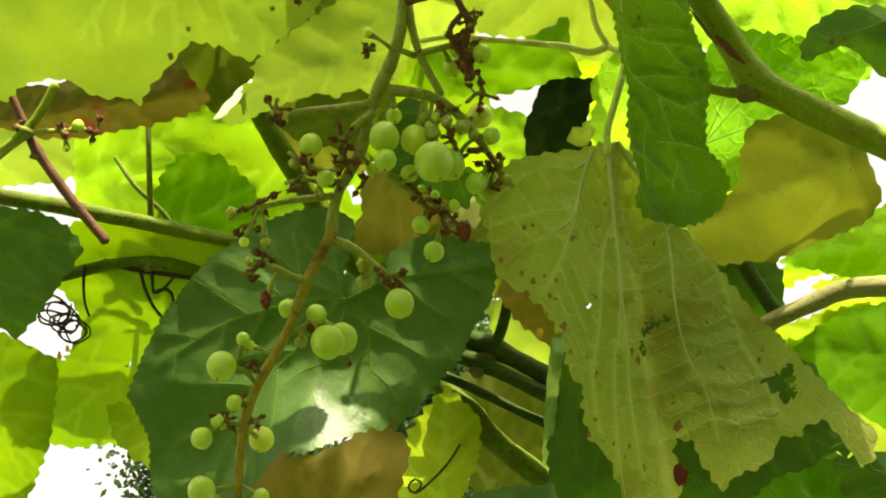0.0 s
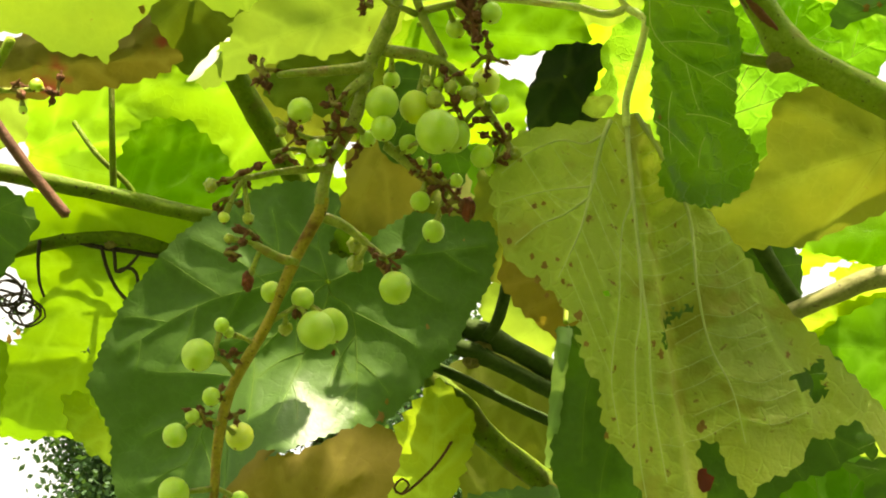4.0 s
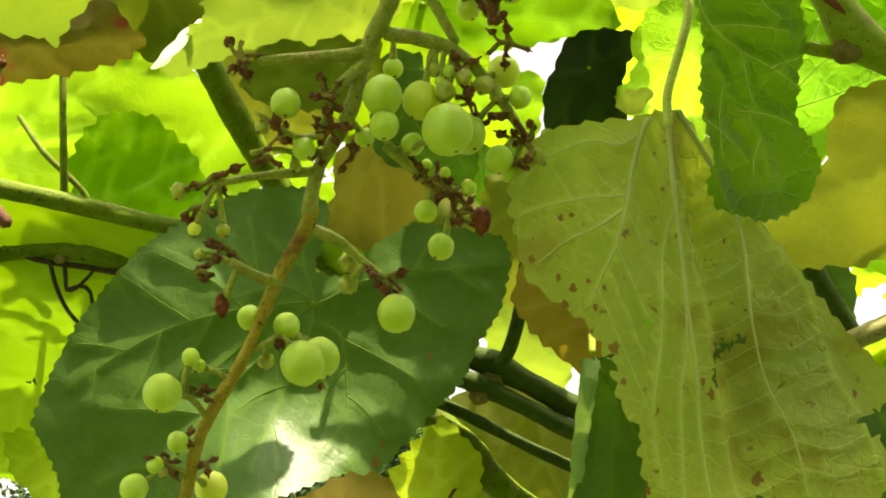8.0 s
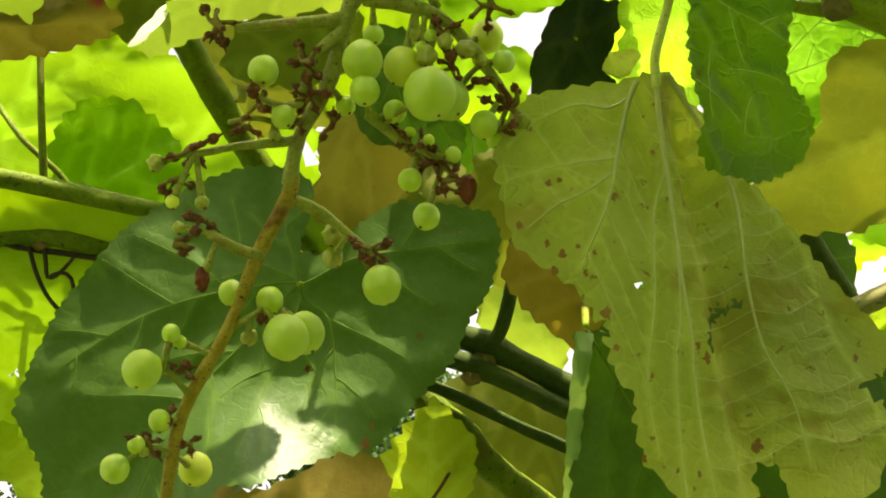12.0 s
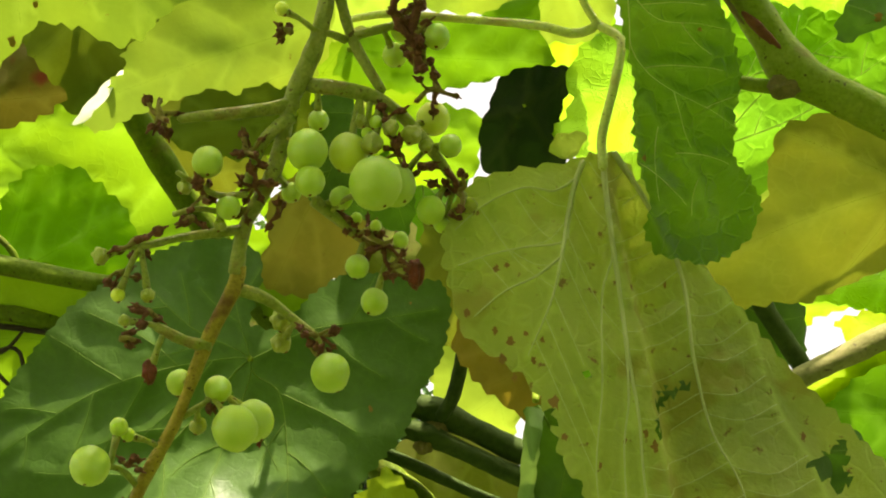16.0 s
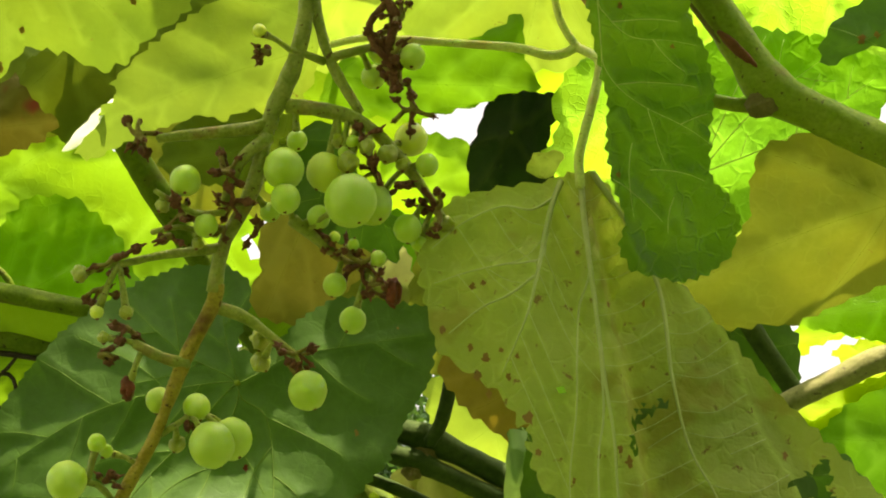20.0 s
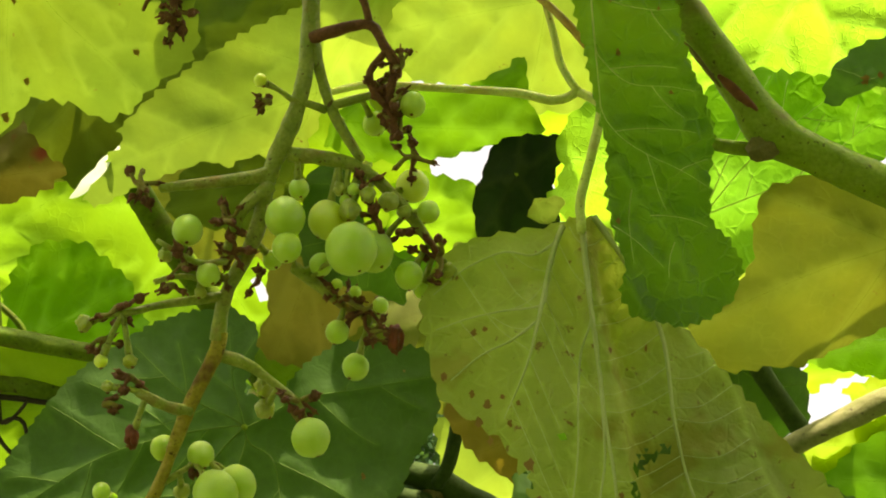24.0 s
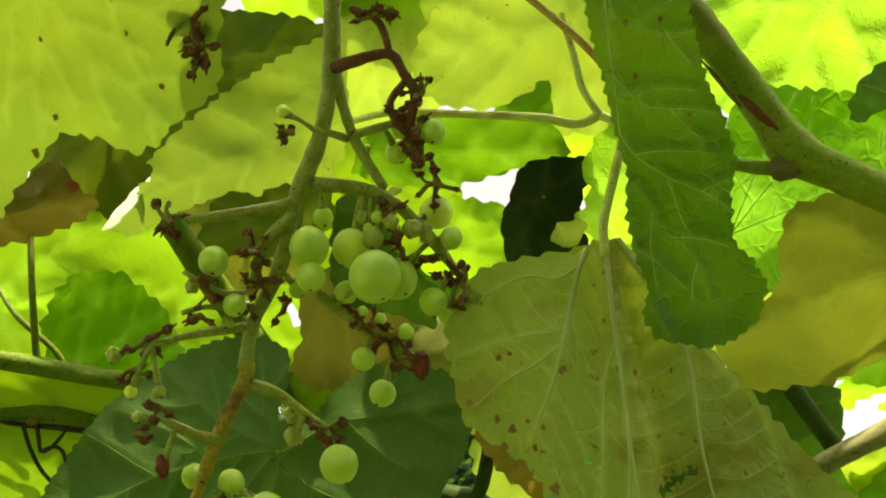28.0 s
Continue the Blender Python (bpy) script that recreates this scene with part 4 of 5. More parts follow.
stem("dry_tendril", [(-10.88, -1.58, 5.3), (-10.69, -2.26, 5.3), (-10.37, -2.87, 5.3), (-9.96, -3.23, 5.3), (-9.76, -2.93, 5.3), (-9.84, -2.35, 5.3), (-10.1, -2.2, 5.3), (-10.43, -2.32, 5.3)], 0.06, 0.05, "black", label='dark withered tendril hanging in a loop')
stem("dry_tendril", [(-10.51, -1.62, 5.3), (-10.47, -1.98, 5.3), (-10.43, -2.32, 5.3), (-10.19, -2.26, 5.3), (-9.91, -1.98, 5.3), (-9.77, -1.8, 5.3)], 0.06, 0.04, "black", label='short dark tendril loop')
stem("dry_tendril", [(-13.88, -2.37, 5.2), (-13.51, -2.52, 5.2), (-13.19, -2.83, 5.2), (-13.26, -3.2, 5.2), (-13.63, -3.39, 5.2), (-14.12, -3.3, 5.2), (-14.16, -2.97, 5.2), (-13.78, -2.93, 5.2), (-13.41, -3.03, 5.2)], 0.04, 0.04, "black", label='tangled dark withered tendril')
tangle = random.Random(21)
for k in range(3):
    turns, loops, at = [], tangle.uniform(2.0, 3.2), (-13.7 + 0.25 * k, -3.0 - 0.3 * k)
    for j in range(14):
        a = j / 13 * loops * 2 * math.pi + k
        turns.append((at[0] + (0.55 - 0.02 * j) * math.cos(a) + 0.03 * j + tangle.uniform(-.08, .08), at[1] + 0.34 * math.sin(a) + tangle.uniform(-.08, .08), 5.2 + tangle.uniform(-.25, .25)))
    stem("dry_tendril", turns, 0.035, 0.03, "black", label='tangled dark withered tendril')
stem("dry_tendril", [(-12.67, -1.45, 5.2), (-12.71, -2, 5.2), (-12.67, -2.64, 5.2), (-12.52, -3.1, 5.2)], 0.06, 0.04, "black", label='short dark hanging tendril')

# ---------------------------------------------------------------- leaves
leaf("mature", (-4.1, -2.45, 4.1), (0, 0.2),
     [(163, 4.52), (148, 3.85), (133, 3.52), (115, 3.2), (96, 2.92), (84, 2.52), (81, 1.92), (93, 0.84), (45, 0.95), (46, 2.18), (41, 3.18), (30, 4.01), (21, 5.03), (14, 5.07), (0, 4.68), (-12, 4.2), (-26, 4.14), (-41, 3.97), (-59, 4.15), (-68, 4.38), (-79, 4.06), (-93, 4.27), (-107, 4.93), (-111, 5.98), (-113, 8.36), (-119, 9.32), (-127, 9.1), (-137, 8.29), (-144, 7.57), (-156, 7.55), (-164, 6.71), (-174, 5.89), (175, 5.11)],
     veins=[[(-71, 0.4), (-49, 1.07), (-67, 2.27), (-76, 3.84)], [(-142, 0.35), (-134, 2.0), (-132, 4.32), (-124, 8.09)], [(173, 0.37), (-174, 2.14), (-168, 3.96), (-160, 6.37)], [(142, 0.36), (151, 1.67), (144, 3.41)], [(101, 0.32), (105, 1.22), (100, 2.45)], [(24, 0.36), (26, 1.53), (17, 3.08), (14, 4.67)], [(-91, 0.47), (-107, 2.22), (-109, 4.07)]],
     fine=2, teeth=0.6, tooth=0.035, curl=(-0.8, -1.9, 2, 1.1, 1.9), patches=[(1.64, -3.72, 0.24), (1.8, -3.3, 0.12), (0.21, -2.02, 0.12, "rust"), (2.9, -1.2, 0.1), (3.9, 1.3, 0.05)], cup=0.5, label='large dark green mature vine leaf with a fine toothed edge')


def hanging_folds(x, y):
    """Folds of the hanging leaf: a deep valley beside its midrib, a rolled outer margin, and shallow waves between the veins."""
    off = x - (0.36 - 0.14 * (y + 1.8))
    down = np.clip(-y / 2.5, 0, 1)
    z = -0.42 * np.maximum(0, off) - 0.85 * down * np.exp(-np.maximum(0, off) / 2.2) / (1 + np.exp(-np.clip(off / 0.05, -60, 60)))
    z = z + 0.3 * down * np.exp(-((off + 0.15) / 0.25) ** 2)
    rim = x * math.sin(radians(51)) + y * math.cos(radians(51))
    z = z + 0.4 * np.maximum(0, rim + 0.6) * np.clip((-y - 2.5) / 2, 0, 1)
    z = z + 0.22 * np.exp(-((x + 1.0) / 0.5) ** 2) * down
    return z + 0.12 * np.sin(2.2 * x + 0.7 * y) * down


leaf("dry", (4, 2.79, 1), (0.04, 0.38),
     [(-131, 0.54), (-138, 0.87), (-155, 1.53), (-160, 2.34), (-162, 2.92), (-157, 3.6), (-151, 4.04), (-144, 4.47), (-134, 4.9), (-128, 5.31), (-121, 5.39), (-111, 5.48), (-106, 5.85), (-102, 6.39), (-100, 7.0), (-96, 7.4), (-96, 7.93), (-94, 8.77), (-91, 9.13), (-89, 9.86), (-88, 10.48), (-86, 11.09), (-83, 11.02), (-78, 10.27), (-79, 9.35), (-78, 9.02), (-75, 9.25), (-75, 9.79), (-73, 10.77), (-70, 10.45), (-66, 10.6), (-63, 10.46), (-61, 10.12), (-58, 10.48), (-56, 10.26), (-53, 10.59), (-53, 11.28), (-53, 12.3), (-51, 12.36), (-48, 11.81), (-49, 10.72), (-50, 8.46), (-51, 6.95), (-51, 5.24), (-52, 3.82), (-51, 2.16), (-41, 0.59)],
     veins=[[(-124, 0.7), (-118, 1.44), (-112, 2.55), (-110, 3.79), (-111, 5.08)], [(-121, 1.1), (-132, 1.65), (-147, 2.11), (-150, 3.05), (-148, 3.9)], [(-114, 2.0), (-112, 2.5), (-126, 3.02), (-134, 3.6), (-139, 4.32)],
            [(-87, 0.71), (-87, 1.67), (-86, 3.69), (-86, 4.88), (-85.5, 6.06), (-86, 7.71), (-85, 9.72)], [(-87, 1.7), (-87, 2.64), (-92, 3.42), (-93, 4.48), (-93, 5.51), (-94, 7.17), (-92, 8.6)], [(-86, 3.7), (-87, 5.53), (-89, 6.67), (-89, 8.67), (-88, 10.2)],
            [(-53, 0.87), (-55, 1.85), (-60, 3.46), (-69, 5.34), (-71, 6.81), (-70, 8.04), (-71, 9.38)], [(-50, 1.78), (-53, 3.68), (-52, 5.35), (-56, 6.49), (-58, 7.61), (-58, 8.66), (-60, 9.84)], [(-112, 2.9), (-118, 3.5), (-124, 4.1), (-127, 4.9)]],
     holes=[(5.07, -7.39, 0.42), (1.0, -5.86, 0.12), (1.16, -5.78, 0.13), (1.33, -5.7, 0.13), (1.5, -5.62, 0.1), (1.68, -5.55, 0.09), (0.88, -6.2, 0.11), (0.95, -6.4, 0.1), (-1.4, -6.0, 0.14), (-1.62, -6.3, 0.2), (-0.6, -5.1, 0.05)],
     patches=[(1.94, -9.73, 0.4, "rust"), (1.95, -8.5, 0.22), (0.54, -3.35, 0.1), (-2.5, -4.21, 0.12), (-2.17, -4.47, 0.15), (-1.71, -4.83, 0.12), (-1.51, -4.41, 0.1), (-2.44, -2.91, 0.14), (-2.2, -2.84, 0.1), (-1.84, -4.28, 0.1), (-1.32, -5.7, 0.2), (4.39, -6.73, 0.14), (-0.62, -8.63, 0.14), (1.37, -3.34, 0.1), (-0.4, -6.96, 0.1), (0.14, -6.47, 0.08), (0.49, -8.94, 0.1), (-2.37, -4.79, 0.16), (-3.1, -3.83, 0.12), (-1.12, -6.39, 0.12), (-2.11, -5.2, 0.13), (0.78, -6.6, 0.16), (0.6, -6.35, 0.12)],
     tooth=0.05, fine=2, stalk=0, side=0, rungs=[(6, 3), (7, 6), (0, 3), (1, 0), (2, 0)], rung_gap=0.6, slim=(1, 2, 4, 5, 8), dent=hanging_folds, cup=0.1, puff=0.13, label='hanging yellow-green vine leaf underside with brown spots and torn holes')
leaf("dry", (3.13, 2.5, 0.9), (0, 0),
     [(-172, 0.36), (119, 0.37), (54, 0.46), (27, 0.65), (16, 0.4), (-10, 0.45), (-66, 0.28), (-134, 0.29)], of=1, cup=-0.3, tooth=0.02, part_name='curled_edge', part_label='brown curled upper edge')
leaf("broad", (4.1, 7.57, -1.9), (0.12, -0.25),
     [(179, 0.45), (-108, 0.95), (-93, 1.72), (-87, 2.9), (-84, 3.76), (-86, 4.7), (-85, 5.57), (-83, 6.34), (-85, 6.93), (-83, 7.47), (-78, 7.72), (-75, 7.95), (-70, 7.97), (-65, 7.81), (-61, 7.27), (-61, 6.62), (-63, 6), (-59, 5.14), (-51, 4.41), (-47, 3.81), (-43, 3.11), (-33, 2.41), (-15, 1.88), (12, 1.91), (42, 1.82), (81, 1.14)],
     veins=[[(-85, 2.49), (-84, 3.08), (-79, 3.59), (-72, 4.1), (-64, 4.79), (-60, 5.42)], [(-85, 2.72), (-86, 3.54), (-85, 4.07), (-81, 4.29), (-77, 5.16), (-72, 6.09), (-72, 6.9)], [(-85, 1.57), (-81, 1.98), (-70, 2.56), (-55, 3.03), (-48, 3.48)], [(-85, 2.49), (-86, 4.13), (-85, 5.21), (-84, 6.33), (-81, 7.43)], [(-60, 0.8), (-35, 1.6), (-24, 2.2)]], curl=(0.17, -2.9, -44, 0.62), patches=[(0.64, -1.76, 0.11), (0.45, -0.7, 0.1), (1.19, -0.65, 0.11), (0.62, -5.33, 0.1), (1.8, -2.59, 0.08), (1.49, -0.9, 0.07)], fine=2, teeth=0.55, tooth=0.035, cup=0.6, puff=0.2, label='broad green vine leaf hanging folded beside a thick cane')
leaf("olive", (11.32, 1.67, 2), (0.05, -0.2),
     [(158, 3.36), (153, 3.15), (143, 2.69), (131, 2.3), (114, 1.76), (78, 1.05), (-36, 1.35), (-69, 1.68), (-113, 2.48), (-124, 3.14), (-127, 3.58), (-134, 3.84), (-141, 4.64), (-146, 5.08), (-158, 5.13), (-162, 4.81), (-164, 4.21), (-168, 3.61), (-176, 3.23), (173, 3.32), (166, 3.28)], side=0, stalk=0, label='yellowing olive vine leaf with a dry brown margin')
leaf("crinkled", (10.09, 8.41, 5.5), (0, -0.3),
     [(-177, 4.28), (-147, 4), (-119, 3.6), (-92, 3.45), (-71, 4.13), (-52, 4.59), (-25, 3.92), (5, 2.85), (71, 1.13), (158, 1.87)], fine=1, puff=0.16, label='bright sunlit young vine leaf with crinkled veins')
leaf("veined", (7.22, 2.53, 4.5), (0, -0.25),
     [(89, 3.09), (110, 0.87), (-106, 0.71), (-58, 1.8), (-18, 1.85), (14, 2.63), (16, 4.64), (26, 5.78), (43, 4.84), (58, 4.08), (78, 3.7)],
     veins=[[(22, 2.44), (28, 5)], [(49, 1.95), (42, 4.39)], [(67, 2.19), (64, 3.71)]], fine=1, tone="vein_pale", stalk=0, label='light green vine leaf with pale straight veins')
leaf("mature", (13.26, 5.85, 3), (0, 0),
     [(-174, 3.22), (175, 2.91), (163, 2.42), (150, 1.78), (131, 1.1), (46, 0.72), (-41, 1.58), (-84, 1.9), (-117, 1.54), (-141, 1.51), (-167, 1.74), (-169, 2.25), (-165, 3.26)], patches=[(-2.27, -0.2, 0.17), (-1.94, -0.11, 0.12)], label='small dark green vine leaf with a brown insect scar')
leaf("dull", (-8.29, 8.54, -0.6), (0, -0.45),
     [(-144, 8.17), (-141, 7.84), (-141, 7.05), (-138, 6.33), (-132, 5.78), (-126, 5.8), (-120, 5.58), (-116, 5.3), (-110, 5.34), (-108, 4.67), (-101, 3.86), (-92, 3.17), (-76, 3.45), (-70, 3.82), (-67, 4.12), (-62, 4.02), (-60, 4.18), (-52, 4.03), (-43, 4.11), (-35, 4.34), (-27, 4.31), (-18, 4.03), (-7, 4.09), (6, 3.75), (29, 2.84), (76, 1.74), (-173, 6.53), (-162, 8.55), (-148, 9.38)],
     veins=[[(-65, 1.33), (-54, 3.05), (-52, 4.03)], [(-104, 1.81), (-99, 3.27)], [(-143, 2.42), (-139, 4.55)], [(-15, 1.65), (-23, 4.06)]], patches=[(2.39, -2.27, 0.13), (-0.13, -2.84, 0.12), (-0.74, -3.57, 0.17), (1.77, -1.1, 0.08), (-0.2, -1.15, 0.1)], fine=1, puff=0.04, label='large pale green vine leaf underside glowing with sunlight')
leaf("light", (-2.12, 5.61, 3.35), (0.05, -0.25),
     [(-158, 6.43), (-160, 6.06), (-165, 5.43), (-168, 4.83), (-171, 5.02), (-174, 4.68), (178, 3.92), (162, 2.9), (137, 2.22), (100, 2.07), (89, 2.05), (83, 1.4), (67, 0.5), (-86, 0.61), (-105, 1.46), (-126, 1.96), (-138, 2.09), (-142, 2.82), (-150, 3.08), (-154, 4.24), (-155, 5.17), (-155, 6.1)],
     veins=[[(-163, 1.26), (-163, 2.73), (-162, 5.31)], [(106, 0.63), (144, 2.03)], [(-120, 1.14), (-140, 2.42)]], fine=1, puff=0.03, label='pale green vine leaf with a curled tip whitened by sun')
leaf("pale", (-7.49, 3.77, 3.5), (0.1, 0.6),
     [(-139, 0.93), (-160, 0.45), (88, 0.45), (65, 0.81), (58, 0.98), (53, 0.52), (-106, 0.16), (-126, 0.72)], of=1, cup=0.1, tooth=0.02)
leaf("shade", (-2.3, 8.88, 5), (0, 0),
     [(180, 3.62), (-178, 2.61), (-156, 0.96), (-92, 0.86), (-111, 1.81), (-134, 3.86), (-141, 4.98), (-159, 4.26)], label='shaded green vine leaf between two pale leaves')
leaf("young", (-2.35, 11.28, 6), (0, -0.2),
     [(-156, 3.52), (-137, 3.48), (-127, 3.48), (-119, 3.11), (-106, 2.65), (-86, 2.44), (-54, 3.28), (-35, 3.47), (-13, 2.39), (172, 1.48)], label='bright yellow-green vine leaf high in the canopy')
leaf("light", (-0.4, 9.06, 6.5), (0, -0.35),
     [(-163, 2.55), (170, 2.09), (86, 0.56), (-3, 1.33), (-30, 1.83), (-56, 1.94), (-74, 2.24), (-88, 3.16), (-106, 3.69), (-125, 4.09), (-141, 3.2)], label='pale green vine leaf behind the bunch stalk')
leaf("light", (3.52, 8.03, 5), (0, -0.2),
     [(170, 3.43), (158, 2.86), (115, 1.55), (46, 1.47), (-38, 1.92), (-62, 3.09), (-83, 2.76), (-104, 2.84), (-115, 1.81), (-121, 2.37), (-134, 2.79), (-148, 3.65), (-159, 4.2), (-171, 4.21), (177, 3.7)], label='pale sunlit vine leaf above a forked tendril')
leaf("mid", (-1.61, 5, 4), (0, -0.2),
     [(37, 0.91), (26, 1.76), (14, 3.2), (16, 3.97), (18, 4.5), (20, 4.71), (15, 4.78), (9, 4.62), (3, 4.69), (-1, 4.98), (-3, 5.05), (-5, 4.72), (-5, 4.27), (-10, 3.71), (-16, 3.05), (-29, 2.18), (-56, 1.16), (-126, 0.79), (112, 0.33)], label='green vine leaf lying under a thin tendril')
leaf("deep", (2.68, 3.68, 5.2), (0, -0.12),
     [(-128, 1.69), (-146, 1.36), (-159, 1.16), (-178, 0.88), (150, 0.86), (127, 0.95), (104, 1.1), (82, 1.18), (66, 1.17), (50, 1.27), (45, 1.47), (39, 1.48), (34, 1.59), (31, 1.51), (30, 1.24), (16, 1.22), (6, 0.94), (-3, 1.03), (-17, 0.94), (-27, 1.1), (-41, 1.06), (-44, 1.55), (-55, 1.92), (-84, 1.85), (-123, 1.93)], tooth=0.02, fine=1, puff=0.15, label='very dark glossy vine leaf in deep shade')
leaf("crinkled", (5.31, 3.81, 4.6), (0, -0.35),
     [(164, 1.79), (131, 1.85), (106, 1.85), (89, 1.75), (-2, 0.56), (-68, 1.82), (-91, 2.23), (-118, 1.85), (-156, 2.33), (-166, 1.67), (178, 1.46)], label='small bright yellow-green vine leaf with toothed edge')
leaf("young", (-0.37, 2.71, 7), (0, -0.35),
     [(105, 0.92), (61, 1.39), (23, 2.32), (-18, 2.16), (-48, 1.46), (-115, 0.81)], label='bright sunlit vine leaf behind the grapes')
leaf("straw", (-2.08, 2.16, 6), (0, 0),
     [(-151, 1.97), (-168, 1.21), (88, 0.44), (-29, 1.63), (-70, 2.35), (-102, 3.4), (-117, 3.52), (-128, 3.41), (-132, 2.49)], label='olive brown vine leaf hanging behind the bunch')
leaf("young", (-4.88, 0.93, 7.5), (0, -0.35),
     [(151, 0.66), (59, 1.04), (27, 1.25), (-51, 1.63), (-57, 3.01), (-85, 2.65), (-112, 1.63)], holes=[(0.8, -0.05, 0.3)], label='bright green vine leaf glimpsed behind the bunch')
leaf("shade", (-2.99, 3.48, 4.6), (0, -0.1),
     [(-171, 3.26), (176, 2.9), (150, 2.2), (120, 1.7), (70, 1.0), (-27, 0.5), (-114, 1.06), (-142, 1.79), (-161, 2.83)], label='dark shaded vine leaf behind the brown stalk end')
leaf("mature", (-1.42, 3.51, 5.2), (0, 0),
     [(179, 1.34), (153, 1.11), (113, 0.54), (-73, 1.19), (-56, 2.59), (-69, 3.33), (-83, 2.71), (-95, 2.55), (-114, 2.62), (-128, 2.32)], label='dark bluish green vine leaf behind the grapes')
leaf("brown", (-15.23, 3.11, 3.3), (0, -0.2),
     [(45, 1.61), (28, 2.41), (30, 2.98), (16, 4.15), (16, 5.46), (19, 6.23), (10, 6.58), (7, 7.02), (3, 6.36), (-1, 5.01), (-11, 2.71), (-20, 1.5), (-27, 0.39), (-131, 0.59), (153, 0.97), (118, 1.38)], fold=0.3, foldang=10, label='folded olive brown vine leaf with a rusty red stain')
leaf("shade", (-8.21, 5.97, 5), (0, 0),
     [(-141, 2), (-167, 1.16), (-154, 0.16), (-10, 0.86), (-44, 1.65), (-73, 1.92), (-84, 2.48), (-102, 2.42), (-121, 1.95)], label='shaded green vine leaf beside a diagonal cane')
leaf("young", (-13.81, 1.18, 8), (0, -0.2),
     [(87, 1.72), (56, 2.64), (37, 4.01), (31, 5.56), (23, 6.41), (12, 7.21), (4, 7.81), (-7, 8), (-16, 6.83), (-28, 3.68), (-56, 2.31), (-85, 1.36), (0, 0)], label='broad bright green vine leaf lit from behind')
leaf("mid", (-10.55, -0.62, 6.5), (0, -0.1),
     [(87, 2.34), (75, 3.04), (56, 3.49), (42, 3.49), (30, 3.62), (12, 3.59), (-1, 3.21), (-10, 1.53), (26, 0.21), (100, 1.43)], tooth=0.06, label='green vine leaf with coarse teeth beside thin stems')
leaf("fresh", (-7.74, -2.34, 5.6), (0, -0.35),
     [(166, 6.57), (157, 5.84), (148, 4.61), (124, 2.75), (75, 1.73), (-79, 0.77), (-115, 3.6), (-130, 5.07), (-136, 5.41), (-124, 5.63), (-116, 6.76), (-126, 6.77), (-133, 7.23), (-138, 8.23), (-144, 8.97), (-160, 7.42), (-161, 6.32), (-164, 5.58), (-174, 5.5), (177, 6.23)],
     veins=[[(171, 2.23), (179, 5.59)], [(-151, 1.98), (-163, 3.99), (-161, 7.16)], [(-125, 2.82), (-144, 4.63), (-145, 8.28)], [(-119, 3.96), (-127, 5.85)]], holes=[(-3.88, -2.48, 0.09), (-6.11, -2.11, 0.17)], patches=[(-6.23, -2.19, 0.19), (-5.93, -1.95, 0.15)], fine=1, label='large light green vine leaf with horizontal veins and a small hole')
# sun patch on the foliage, added as a small leaf of its own
leaf("sunny", (-9.94, -5.59, 5.3), (0, -0.5),
     [(-168, 2.26), (-168, 1.48), (-116, 1.76), (-103, 2.97), (-121, 2.92), (-141, 2.72)], tooth=0.08, label='sun patch built as a small yellow-green toothed leaf')
leaf("fresh", (-16.51, -5.7, 5), (0, -0.35),
     [(88, 2.26), (57, 2.48), (36, 2.75), (21, 3.21), (1, 2.83), (-34, 3.05), (-66, 3.88), (-81, 4.17), (-106, 3.67)], label='light green vine leaf at the edge of the canopy')
leaf("mature", (-15.85, 0.17, 3), (0, 0),
     [(124, 0.64), (14, 1.11), (4, 2.15), (-6, 3.06), (-16, 3.75), (-32, 3.6), (-56, 3.83), (-70, 4.22), (-78, 3.43), (-104, 2.19)], label='dark green mature vine leaf pointing downward')
leaf("tan", (-4.41, -9.76, 1.2), (0, 0),
     [(149, 2.8), (126, 2.91), (113, 3.11), (101, 2.72), (81, 3.1), (71, 3.68), (58, 4.13), (48, 3.91), (39, 3.03), (23, 2.21), (-116, 0.38), (168, 2.27)],
     veins=[[(72, 1.61), (69, 3.28)], [(109, 1.61), (106, 2.47)]], label='brown drying vine leaf under the big dark leaf')
leaf("sunny", (-1.09, -10.18, 6.5), (0, -0.5),
     [(-170, 2.67), (144, 2.63), (124, 2.6), (108, 3.49), (98, 4.13), (87, 5.04), (71, 4.13), (65, 3.07), (58, 1.42), (-115, 0.9)], tooth=0.06, label='bright sunlit vine leaf with a ragged toothed edge')
leaf("olive", (1.15, -10.34, 7.5), (0, 0),
     [(116, 5.27), (98, 5.75), (79, 5.64), (57, 4.12), (18, 2.58), (-165, 0.78), (124, 2.74)], label='olive green vine leaf behind crossing canes')
leaf("light", (2.27, -3.96, 9), (0, -0.35),
     [(149, 2.27), (109, 1.87), (1, 0.78), (-76, 1.66), (-147, 1.86)], label='pale vine leaf far behind crossing canes')
leaf("mature", (2.68, -3.35, 2.7), (0, 0.05),
     [(-161, 0.27), (-38, 0.22), (24, 1.32), (19, 3.82), (-7, 7.95), (-16, 9.09), (-23, 9.7), (-23, 9.1), (-28, 8.71), (-33, 8.01), (-41, 7.75), (-65, 6.59), (-88, 5.5), (-95, 4.15)], label='dark green leaf with a pale curled edge behind the hanging leaf')
leaf("pale_green", (2.59, -5.06, 2.4), (0, 0),
     [(96, 1.64), (80, 1.59), (77, 0.53), (-91, 0.86), (-94, 2.42), (-100, 2.45), (-152, 0.37)], of=1, cup=0.3, tooth=0.02)
